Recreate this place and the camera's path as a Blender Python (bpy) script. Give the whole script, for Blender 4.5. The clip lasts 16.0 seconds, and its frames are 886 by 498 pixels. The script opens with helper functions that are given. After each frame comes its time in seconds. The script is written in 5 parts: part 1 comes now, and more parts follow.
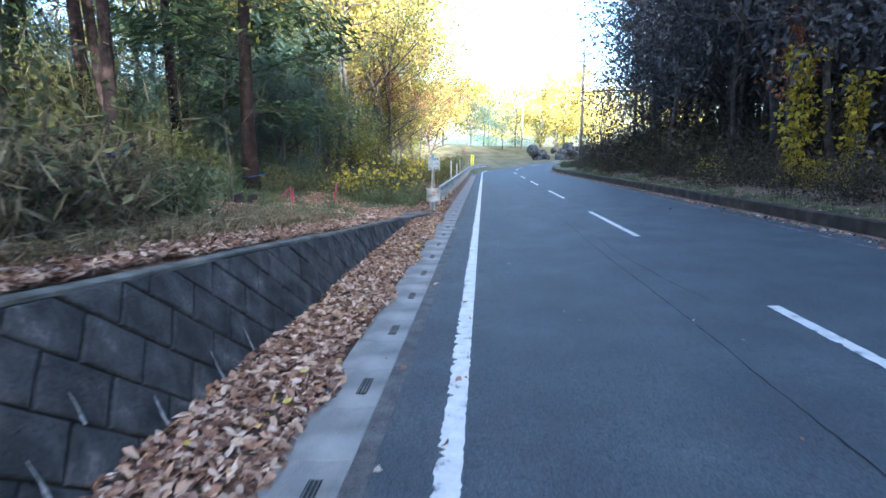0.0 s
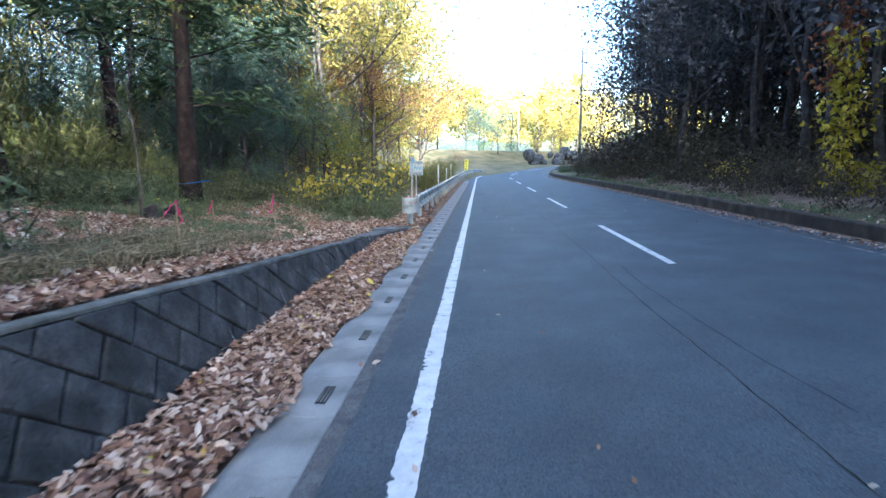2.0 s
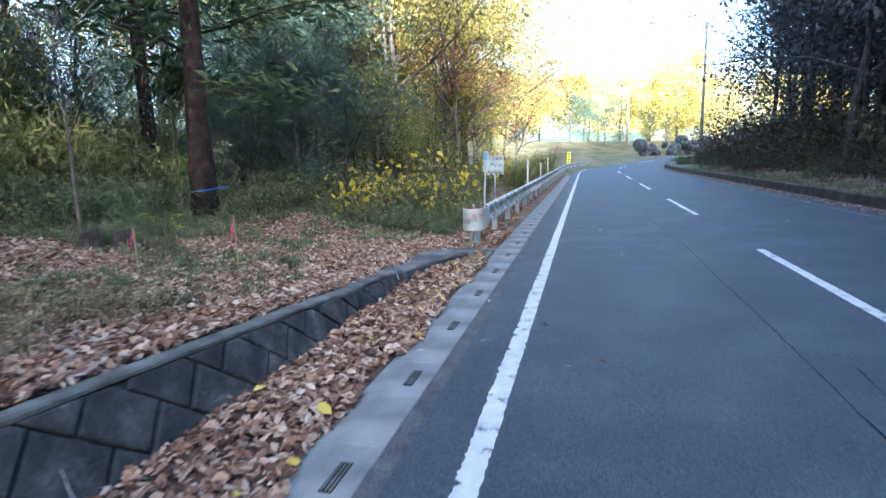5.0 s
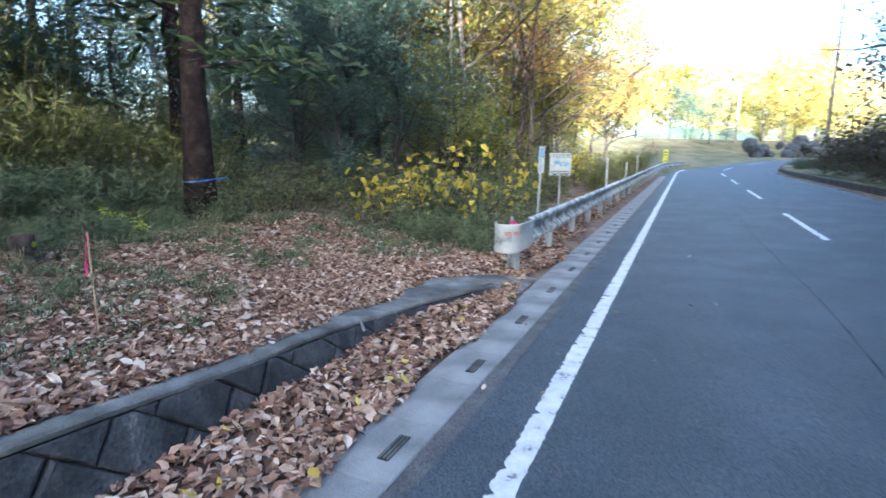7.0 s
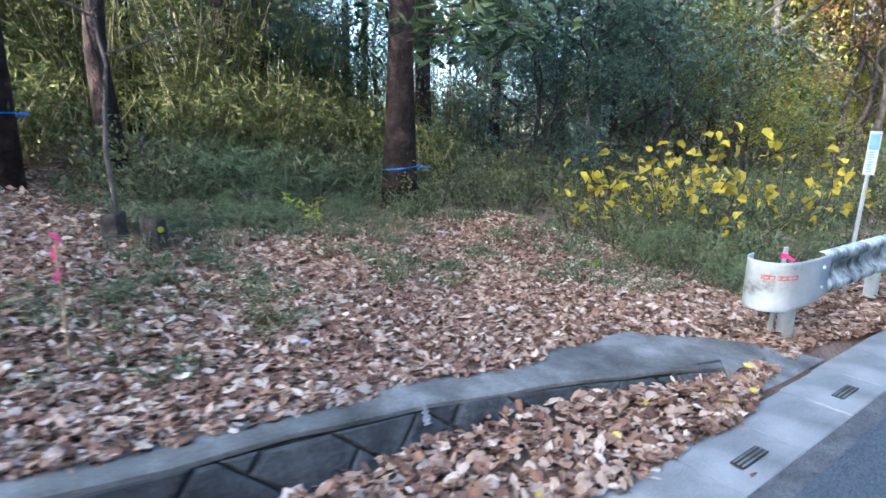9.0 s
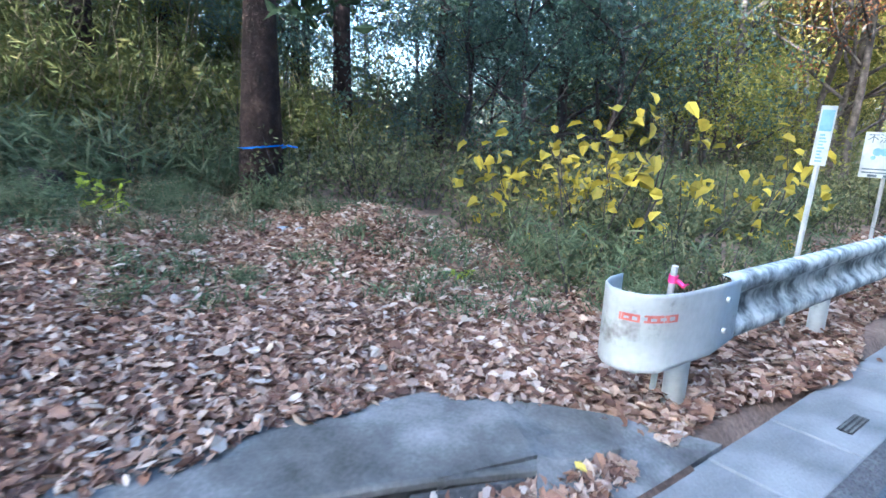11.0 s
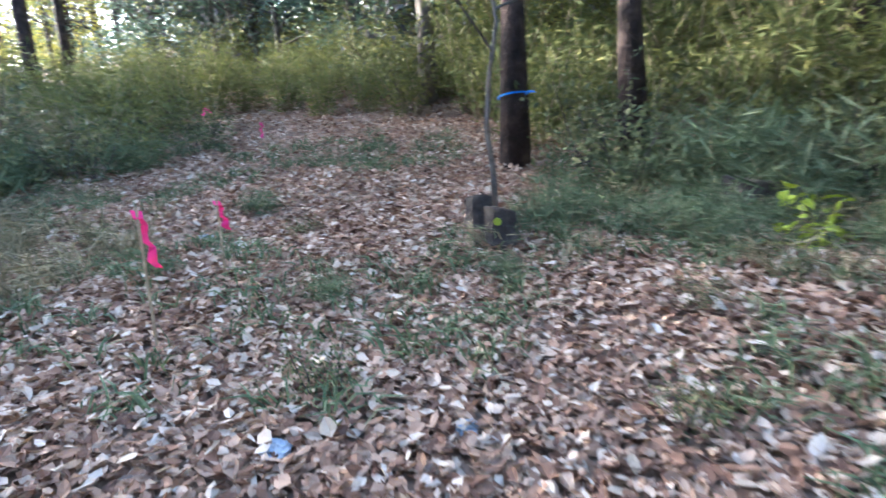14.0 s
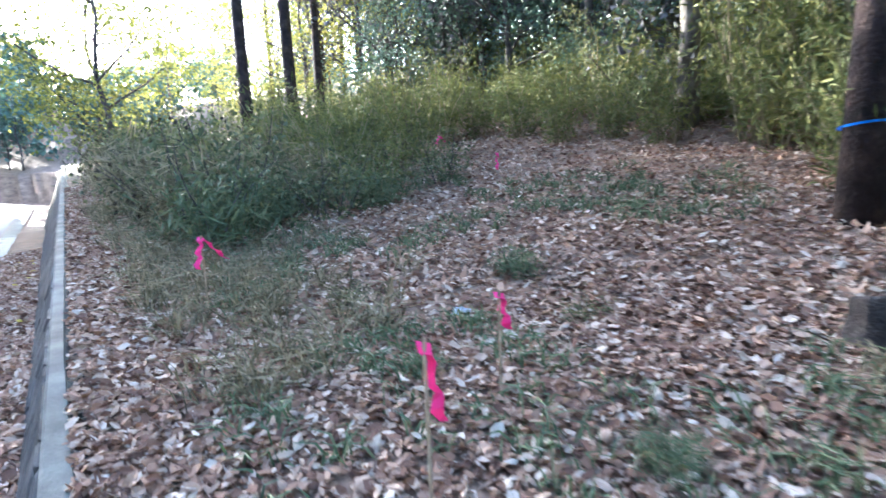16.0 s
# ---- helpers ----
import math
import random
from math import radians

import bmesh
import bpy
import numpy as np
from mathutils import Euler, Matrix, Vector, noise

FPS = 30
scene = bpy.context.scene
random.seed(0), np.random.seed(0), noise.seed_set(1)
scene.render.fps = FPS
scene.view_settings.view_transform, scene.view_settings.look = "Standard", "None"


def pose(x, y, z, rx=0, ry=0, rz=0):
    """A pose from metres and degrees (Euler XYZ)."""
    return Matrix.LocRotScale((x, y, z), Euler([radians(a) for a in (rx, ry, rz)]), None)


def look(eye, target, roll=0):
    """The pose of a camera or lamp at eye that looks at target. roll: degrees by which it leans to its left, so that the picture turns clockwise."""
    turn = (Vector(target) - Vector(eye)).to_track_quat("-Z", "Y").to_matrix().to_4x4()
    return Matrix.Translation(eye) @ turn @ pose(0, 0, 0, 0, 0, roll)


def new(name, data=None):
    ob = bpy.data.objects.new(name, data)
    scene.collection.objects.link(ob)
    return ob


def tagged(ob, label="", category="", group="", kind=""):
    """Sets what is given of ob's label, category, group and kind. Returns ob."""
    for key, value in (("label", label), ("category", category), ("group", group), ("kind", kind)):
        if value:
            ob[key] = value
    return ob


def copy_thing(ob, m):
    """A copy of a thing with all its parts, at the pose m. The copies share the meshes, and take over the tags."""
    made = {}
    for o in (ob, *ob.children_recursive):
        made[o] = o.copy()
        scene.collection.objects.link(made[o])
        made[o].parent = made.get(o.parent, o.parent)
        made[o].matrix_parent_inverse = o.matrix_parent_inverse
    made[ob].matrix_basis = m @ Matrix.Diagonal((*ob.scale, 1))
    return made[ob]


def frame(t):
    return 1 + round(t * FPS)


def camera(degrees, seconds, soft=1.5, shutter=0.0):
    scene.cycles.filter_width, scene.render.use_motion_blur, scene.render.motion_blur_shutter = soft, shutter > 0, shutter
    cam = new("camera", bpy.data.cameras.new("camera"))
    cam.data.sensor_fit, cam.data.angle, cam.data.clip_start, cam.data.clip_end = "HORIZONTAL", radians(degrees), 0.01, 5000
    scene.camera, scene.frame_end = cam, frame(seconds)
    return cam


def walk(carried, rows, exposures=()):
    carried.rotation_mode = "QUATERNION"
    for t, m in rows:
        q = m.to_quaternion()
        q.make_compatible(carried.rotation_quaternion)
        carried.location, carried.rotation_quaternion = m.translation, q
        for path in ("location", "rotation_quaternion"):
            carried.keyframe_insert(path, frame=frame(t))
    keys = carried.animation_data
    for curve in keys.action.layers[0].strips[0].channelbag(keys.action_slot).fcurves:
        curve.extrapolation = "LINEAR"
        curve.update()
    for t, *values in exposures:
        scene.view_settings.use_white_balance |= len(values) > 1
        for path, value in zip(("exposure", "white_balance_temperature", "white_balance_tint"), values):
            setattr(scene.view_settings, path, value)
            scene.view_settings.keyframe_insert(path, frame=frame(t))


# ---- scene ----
# seconds, eye x y z, yaw, pitch, roll
PATH_ROWS = [
    (0.0, -0.003, 0.001, 1.668, 0.07, -9.48, -0.17),
    (0.5, 0.109, 0.712, 1.638, 0.12, -8.95, -0.29),
    (1.0, 0.235, 1.457, 1.624, -0.04, -9.01, -0.11),
    (1.5, 0.308, 2.161, 1.611, -0.06, -8.93, -0.01),
    (2.0, 0.409, 2.860, 1.603, -0.31, -8.95, -0.20),
    (2.5, 0.434, 3.462, 1.617, -0.38, -8.78, -0.23),
    (3.0, 0.475, 4.102, 1.621, -0.02, -8.85, 0.05),
    (3.5, 0.552, 4.677, 1.604, 2.15, -8.90, -0.39),
    (4.0, 0.678, 5.327, 1.606, 5.31, -9.21, -0.11),
    (4.5, 0.768, 5.968, 1.631, 8.63, -9.39, -0.83),
    (7.0, 1.210, 9.158, 1.697, 19.41, -10.26, 0.68),
    (7.5, 1.218, 9.626, 1.711, 32.43, -10.43, -1.17),
    (8.0, 1.154, 10.197, 1.708, 43.44, -10.36, -1.52),
    (10.5, 1.034, 13.267, 1.456, 50.64, -11.92, 1.94),
    (11.0, 0.883, 13.642, 1.438, 47.75, -12.03, 2.91),
    (11.5, 0.671, 14.003, 1.390, 47.53, -11.99, 3.27),
    (12.0, 0.446, 14.210, 1.372, 55.07, -12.24, 2.89),
    (12.5, 0.139, 14.460, 1.395, 77.84, -13.02, 0.12),
    (13.0, -0.144, 14.649, 1.448, 97.19, -12.75, -2.80),
    (13.5, -0.418, 14.571, 1.393, 109.58, -12.22, -2.95),
    (14.0, -0.757, 14.435, 1.397, 120.41, -12.10, -3.29),
    (14.5, -1.062, 14.292, 1.570, 127.47, -11.11, -3.58),
    (15.0, -1.116, 14.009, 1.537, 131.95, -10.14, -3.05),
    (15.5, -1.181, 13.619, 1.631, 136.86, -9.72, -2.78),
    (16.0, -1.277, 13.211, 1.695, 140.87, -9.46, -3.35),
]
cam = camera(77.8, 16.0, shutter=0.5)
walk(cam, [(t, pose(x, y, z, 90 + pitch, 0, yaw) @ pose(0, 0, 0, 0, 0, roll)) for t, x, y, z, yaw, pitch, roll in PATH_ROWS],
     exposures=[(0.0, 2.85, 5000, 9), (4.5, 2.9, 5050, 9), (7.0, 3.0, 5100, 9), (8.0, 3.35, 5200, 9), (11.0, 3.6, 4850, 9), (12.0, 3.65, 5000, 9), (13.0, 4.0, 5400, 9), (16.0, 4.05, 5150, 9)])

# ---- world and sun ----
SUN_ELEV, SUN_AZ = 16.0, 168.0  # degrees; azimuth clockwise from +y
world = bpy.data.worlds.new("sky")
scene.world = world
world.use_nodes = True
wn = world.node_tree.nodes
sky = wn.new("ShaderNodeTexSky")
sky.sky_type, sky.sun_disc = "NISHITA", False
sky.sun_elevation, sky.sun_rotation = radians(SUN_ELEV), radians(SUN_AZ)
sky.dust_density, sky.air_density = 3.5, 1.0
wn["Background"].inputs[1].default_value = 0.15
world.node_tree.links.new(sky.outputs[0], wn["Background"].inputs[0])
sun = new("sun", bpy.data.lights.new("sun", "SUN"))
sun.data.energy, sun.data.angle, sun.data.color = 5.0, radians(0.6), (1.0, 0.86, 0.66)
sun_from = Vector((math.sin(radians(SUN_AZ)) * math.cos(radians(SUN_ELEV)), math.cos(radians(SUN_AZ)) * math.cos(radians(SUN_ELEV)), math.sin(radians(SUN_ELEV))))
sun.matrix_world = look(sun_from * 200, (0, 0, 0))


# ---- materials ----
def material(name, colours, scale=3.0, fine=60.0, rough=0.85, bump=0.25, metal=0.0, spread="noise", translucent=0.0, speckle=0.0, spec=0.3, mix_fine=0.35):
    """colours: (position, r, g, b). spread: noise, island or object chooses what picks the colour."""
    m = bpy.data.materials.new(name)
    m.use_nodes = True
    nt = m.node_tree
    n, link = nt.nodes, nt.links.new
    bsdf = n["Principled BSDF"]
    co = n.new("ShaderNodeTexCoord")
    coarse, grain = n.new("ShaderNodeTexNoise"), n.new("ShaderNodeTexNoise")
    coarse.inputs["Scale"].default_value, coarse.inputs["Detail"].default_value = scale, 8
    grain.inputs["Scale"].default_value, grain.inputs["Detail"].default_value = fine, 5
    link(co.outputs["Object"], coarse.inputs["Vector"]), link(co.outputs["Object"], grain.inputs["Vector"])
    blend = n.new("ShaderNodeMix")
    blend.data_type = "FLOAT"
    blend.inputs[0].default_value = mix_fine
    if spread == "noise":
        stretch = n.new("ShaderNodeMapRange")
        stretch.inputs[1].default_value, stretch.inputs[2].default_value = 0.3, 0.7
        link(coarse.outputs["Fac"], stretch.inputs[0])
        link(stretch.outputs[0], blend.inputs[2])
    elif spread == "island":
        geo = n.new("ShaderNodeNewGeometry")
        link(geo.outputs["Random Per Island"], blend.inputs[2])
    else:
        info = n.new("ShaderNodeObjectInfo")
        link(info.outputs["Random"], blend.inputs[2])
    link(grain.outputs["Fac"], blend.inputs[3])
    ramp = n.new("ShaderNodeValToRGB")
    while len(ramp.color_ramp.elements) < len(colours):
        ramp.color_ramp.elements.new(0.5)
    for e, (p, r, g, b) in zip(ramp.color_ramp.elements, colours):
        e.position, e.color = p, (r, g, b, 1)
    link(blend.outputs[0], ramp.inputs[0])
    colour = ramp.outputs[0]
    if speckle:
        cells = n.new("ShaderNodeTexVoronoi")
        cells.inputs["Scale"].default_value = 110
        link(co.outputs["Object"], cells.inputs["Vector"])
        lift = n.new("ShaderNodeMix")
        lift.data_type, lift.blend_type = "RGBA", "OVERLAY"
        lift.inputs[0].default_value = speckle
        hue = n.new("ShaderNodeHueSaturation")
        hue.inputs["Saturation"].default_value = 0.12
        link(cells.outputs["Color"], hue.inputs["Color"])
        link(colour, lift.inputs[6]), link(hue.outputs[0], lift.inputs[7])
        colour = lift.outputs[2]
    link(colour, bsdf.inputs["Base Color"])
    bsdf.inputs["Roughness"].default_value, bsdf.inputs["Metallic"].default_value = rough, metal
    bsdf.inputs["Specular IOR Level"].default_value = spec
    if bump:
        relief = n.new("ShaderNodeBump")
        relief.inputs["Strength"].default_value, relief.inputs["Distance"].default_value = bump, 0.02
        link(grain.outputs["Fac"], relief.inputs["Height"])
        link(relief.outputs[0], bsdf.inputs["Normal"])
    if translucent:
        glow, both = n.new("ShaderNodeBsdfTranslucent"), n.new("ShaderNodeMixShader")
        link(colour, glow.inputs["Color"])
        both.inputs[0].default_value = translucent
        link(bsdf.outputs[0], both.inputs[1]), link(glow.outputs[0], both.inputs[2])
        link(both.outputs[0], n["Material Output"].inputs["Surface"])
    return m


# grey asphalt; its blue cast is the sky's reflection put into the colour
ASPHALT = material("asphalt", [(0.2, 0.018, 0.025, 0.033), (0.5, 0.036, 0.047, 0.058), (0.8, 0.075, 0.090, 0.107)], 1.1, 75, 0.66, 1.0, speckle=0.95, spec=0.45, mix_fine=0.78)
PATCH = material("asphalt_worn", [(0.2, 0.05, 0.05, 0.053), (0.8, 0.10, 0.10, 0.10)], 5, 70, 0.8, 0.8, speckle=0.7)
CRACK = material("crack", [(0.3, 0.012, 0.012, 0.013), (0.7, 0.03, 0.03, 0.03)], 6, 60, 0.95, 0.3)
PAINT = material("road_paint", [(0.22, 0.10, 0.10, 0.105), (0.36, 0.50, 0.51, 0.51), (0.8, 0.66, 0.67, 0.66)], 7, 38, 0.6, 0.4, mix_fine=0.5)
OLD_PAINT = material("faded_road_paint", [(0.2, 0.07, 0.07, 0.073), (0.5, 0.13, 0.13, 0.13), (0.85, 0.30, 0.30, 0.30)], 4, 38, 0.7, 0.4)
CONCRETE = material("gutter_concrete", [(0.15, 0.12, 0.123, 0.12), (0.5, 0.215, 0.22, 0.217), (0.85, 0.31, 0.312, 0.305)], 2.2, 70, 0.85, 0.35)
CONCRETE_DARK = material("mossy_concrete", [(0.15, 0.055, 0.058, 0.052), (0.5, 0.11, 0.115, 0.105), (0.9, 0.2, 0.2, 0.185)], 3.5, 60, 0.9, 0.5)
COPING = material("coping_concrete", [(0.15, 0.05, 0.051, 0.048), (0.5, 0.125, 0.127, 0.122), (0.85, 0.27, 0.27, 0.262)], 2.6, 50, 0.95, 0.35)
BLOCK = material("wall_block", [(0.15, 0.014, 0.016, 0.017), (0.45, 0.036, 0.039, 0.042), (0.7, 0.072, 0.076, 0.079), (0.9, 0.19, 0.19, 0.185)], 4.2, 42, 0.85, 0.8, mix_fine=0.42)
JOINT = material("wall_joint", [(0.3, 0.018, 0.019, 0.018), (0.7, 0.05, 0.052, 0.048)], 8, 60, 0.95, 0.6)
LIME = material("lime_stain", [(0.3, 0.16, 0.165, 0.165), (0.7, 0.42, 0.43, 0.43)], 20, 80, 0.9, 0.4)
KERB = material("brown_kerb", [(0.2, 0.024, 0.020, 0.017), (0.55, 0.052, 0.041, 0.034), (0.9, 0.10, 0.082, 0.067)], 2.5, 50, 0.9, 0.6)
IRON = material("cast_iron", [(0.3, 0.012, 0.012, 0.012), (0.7, 0.035, 0.033, 0.03)], 10, 90, 0.6, 0.4, metal=0.4)
SOIL = material("leafy_soil", [(0.1, 0.05, 0.036, 0.026), (0.38, 0.12, 0.082, 0.058), (0.62, 0.21, 0.145, 0.105), (0.9, 0.34, 0.26, 0.195)], 2.0, 30, 0.95, 0.9, mix_fine=0.6)
FIELD = material("field_grass", [(0.2, 0.07, 0.075, 0.03), (0.5, 0.14, 0.12, 0.055), (0.85, 0.22, 0.17, 0.09)], 0.5, 9, 0.95, 0.6)
LITTER = material("fallen_leaf", [(0.06, 0.075, 0.040, 0.028), (0.22, 0.17, 0.092, 0.062), (0.48, 0.30, 0.182, 0.122), (0.74, 0.43, 0.31, 0.23), (0.94, 0.62, 0.53, 0.44)], 3, 90, 0.8, 0.3, spread="island", translucent=0.12, mix_fine=0.18)
PALE = material("pale_fallen_leaf", [(0.1, 0.34, 0.27, 0.20), (0.9, 0.55, 0.49, 0.43)], 3, 60, 0.8, 0.2, spread="island", translucent=0.12)
YELLOW_LITTER = material("yellow_fallen_leaf", [(0.2, 0.42, 0.30, 0.05), (0.8, 0.62, 0.52, 0.12)], 3, 60, 0.7, 0.2, spread="island", translucent=0.15)
GALV = material("white_rail_paint", [(0.16, 0.13, 0.13, 0.115), (0.34, 0.36, 0.385, 0.37), (0.8, 0.54, 0.57, 0.555)], 2.4, 30, 0.5, 0.12)
GALV_DIRTY = material("lichen_rail_paint", [(0.28, 0.07, 0.08, 0.08), (0.45, 0.26, 0.29, 0.28), (0.68, 0.60, 0.63, 0.60)], 7, 26, 0.6, 0.2, mix_fine=0.45)
STEEL = material("grey_steel", [(0.2, 0.30, 0.31, 0.32), (0.8, 0.46, 0.47, 0.48)], 6, 60, 0.45, 0.1, metal=0.5)
RED = material("red_print", [(0.2, 0.40, 0.10, 0.08), (0.8, 0.62, 0.22, 0.17)], 12, 60, 0.7, 0.1)
PINK = material("pink_tape", [(0.2, 0.80, 0.04, 0.24), (0.8, 0.95, 0.09, 0.36)], 8, 30, 0.55, 0.15, translucent=0.3)
BLUE = material("blue_tape", [(0.2, 0.015, 0.12, 0.55), (0.8, 0.04, 0.25, 0.80)], 8, 30, 0.5, 0.1, translucent=0.2)
YELLOW = material("yellow_marker", [(0.2, 0.80, 0.72, 0.02), (0.8, 0.92, 0.85, 0.05)], 8, 30, 0.5, 0.05)
SIGN_WHITE = material("sign_face", [(0.2, 0.30, 0.33, 0.33), (0.8, 0.42, 0.45, 0.44)], 8, 60, 0.5, 0.05)
SIGN_BLUE = material("faded_blue_print", [(0.2, 0.10, 0.23, 0.35), (0.8, 0.20, 0.36, 0.47)], 9, 60, 0.55, 0.05)
SIGN_INK = material("sign_ink", [(0.2, 0.03, 0.05, 0.06), (0.8, 0.09, 0.12, 0.13)], 9, 60, 0.6, 0.0)
STAKE = material("stake_wood", [(0.2, 0.22, 0.16, 0.10), (0.8, 0.42, 0.33, 0.22)], 12, 80, 0.8, 0.3)
BARK_CEDAR = material("cedar_bark", [(0.15, 0.015, 0.011, 0.011), (0.5, 0.038, 0.026, 0.024), (0.85, 0.085, 0.058, 0.049)], 5, 30, 0.95, 1.6)
BARK_GREY = material("grey_bark", [(0.15, 0.045, 0.040, 0.036), (0.5, 0.10, 0.088, 0.078), (0.85, 0.19, 0.17, 0.15)], 5, 40, 0.95, 0.9)
BARK_DARK = material("dark_bark", [(0.15, 0.03, 0.026, 0.026), (0.5, 0.065, 0.057, 0.056), (0.85, 0.12, 0.105, 0.10)], 5, 40, 0.95, 0.9)
CUT_WOOD = material("weathered_stump", [(0.2, 0.022, 0.019, 0.018), (0.6, 0.06, 0.05, 0.045), (0.9, 0.12, 0.10, 0.09)], 9, 60, 0.95, 1.0)
NEEDLE = material("cedar_needles", [(0.1, 0.024, 0.044, 0.022), (0.5, 0.048, 0.080, 0.034), (0.9, 0.095, 0.12, 0.045)], 3, 40, 0.7, 0.0, spread="island", translucent=0.2)
EVERGREEN = material("evergreen_leaf", [(0.1, 0.030, 0.062, 0.048), (0.5, 0.062, 0.112, 0.084), (0.9, 0.12, 0.18, 0.115)], 3, 40, 0.5, 0.0, spread="island", translucent=0.15, spec=0.5)
GOLD = material("autumn_yellow_leaf", [(0.1, 0.30, 0.26, 0.07), (0.45, 0.50, 0.42, 0.11), (0.9, 0.66, 0.56, 0.19)], 3, 40, 0.7, 0.0, spread="island", translucent=0.35)
LEMON = material("clear_yellow_leaf", [(0.1, 0.24, 0.21, 0.03), (0.6, 0.46, 0.37, 0.035), (0.9, 0.60, 0.50, 0.07)], 3, 40, 0.6, 0.0, spread="island", translucent=0.3)
LIMELEAF = material("lime_green_leaf", [(0.1, 0.22, 0.30, 0.03), (0.9, 0.46, 0.52, 0.06)], 3, 40, 0.6, 0.0, spread="island", translucent=0.3)
OLIVE = material("yellow_green_leaf", [(0.1, 0.08, 0.10, 0.025), (0.5, 0.19, 0.20, 0.045), (0.9, 0.36, 0.33, 0.07)], 3, 40, 0.7, 0.0, spread="island", translucent=0.3)
RUST = material("rust_leaf", [(0.1, 0.14, 0.05, 0.03), (0.5, 0.30, 0.12, 0.06), (0.9, 0.45, 0.24, 0.09)], 3, 40, 0.7, 0.0, spread="island", translucent=0.3)
BAMBOO = material("bamboo_leaf", [(0.1, 0.045, 0.065, 0.022), (0.45, 0.11, 0.13, 0.04), (0.8, 0.19, 0.185, 0.055), (0.95, 0.27, 0.24, 0.10)], 3, 40, 0.7, 0.0, spread="island", translucent=0.25)
STRAW = material("dry_grass", [(0.1, 0.075, 0.068, 0.040), (0.5, 0.18, 0.155, 0.09), (0.9, 0.36, 0.31, 0.20)], 3, 40, 0.85, 0.0, spread="island", translucent=0.2)
BLADE = material("green_blade", [(0.1, 0.05, 0.075, 0.04), (0.5, 0.10, 0.14, 0.07), (0.9, 0.22, 0.24, 0.13)], 3, 40, 0.7, 0.0, spread="island", translucent=0.2)
SCRUB = material("scrub_leaf", [(0.1, 0.04, 0.058, 0.028), (0.5, 0.10, 0.12, 0.055), (0.9, 0.24, 0.22, 0.10)], 3, 40, 0.7, 0.0, spread="island", translucent=0.2)
LEAFMOULD = material("dark_leaf_mould", [(0.1, 0.030, 0.021, 0.015), (0.4, 0.07, 0.046, 0.032), (0.7, 0.13, 0.085, 0.06)], 3, 40, 0.95, 1.0, mix_fine=0.6)
TWIG = material("dark_twigs", [(0.1, 0.042, 0.039, 0.045), (0.5, 0.092, 0.085, 0.094), (0.9, 0.17, 0.155, 0.16)], 3, 40, 0.95, 0.0, spread="island", translucent=0.1)
BRUSH = material("brown_brushwood", [(0.1, 0.025, 0.023, 0.016), (0.5, 0.062, 0.054, 0.034), (0.9, 0.14, 0.115, 0.07)], 3, 40, 0.9, 0.0, spread="island", translucent=0.15)
# dark grey twigs, with the gloom of the deep wood put into the colour
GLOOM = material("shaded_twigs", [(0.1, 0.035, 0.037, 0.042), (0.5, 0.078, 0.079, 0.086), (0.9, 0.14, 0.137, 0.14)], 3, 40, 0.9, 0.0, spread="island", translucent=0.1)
NET = material("green_net", [(0.2, 0.07, 0.17, 0.14), (0.8, 0.13, 0.25, 0.21)], 4, 30, 0.7, 0.1)
POLE = material("pole_concrete", [(0.2, 0.20, 0.19, 0.18), (0.8, 0.33, 0.32, 0.30)], 4, 40, 0.9, 0.2)
PLASTIC = material("litter_wrapper", [(0.2, 0.20, 0.25, 0.33), (0.8, 0.42, 0.46, 0.52)], 14, 60, 0.4, 0.8)


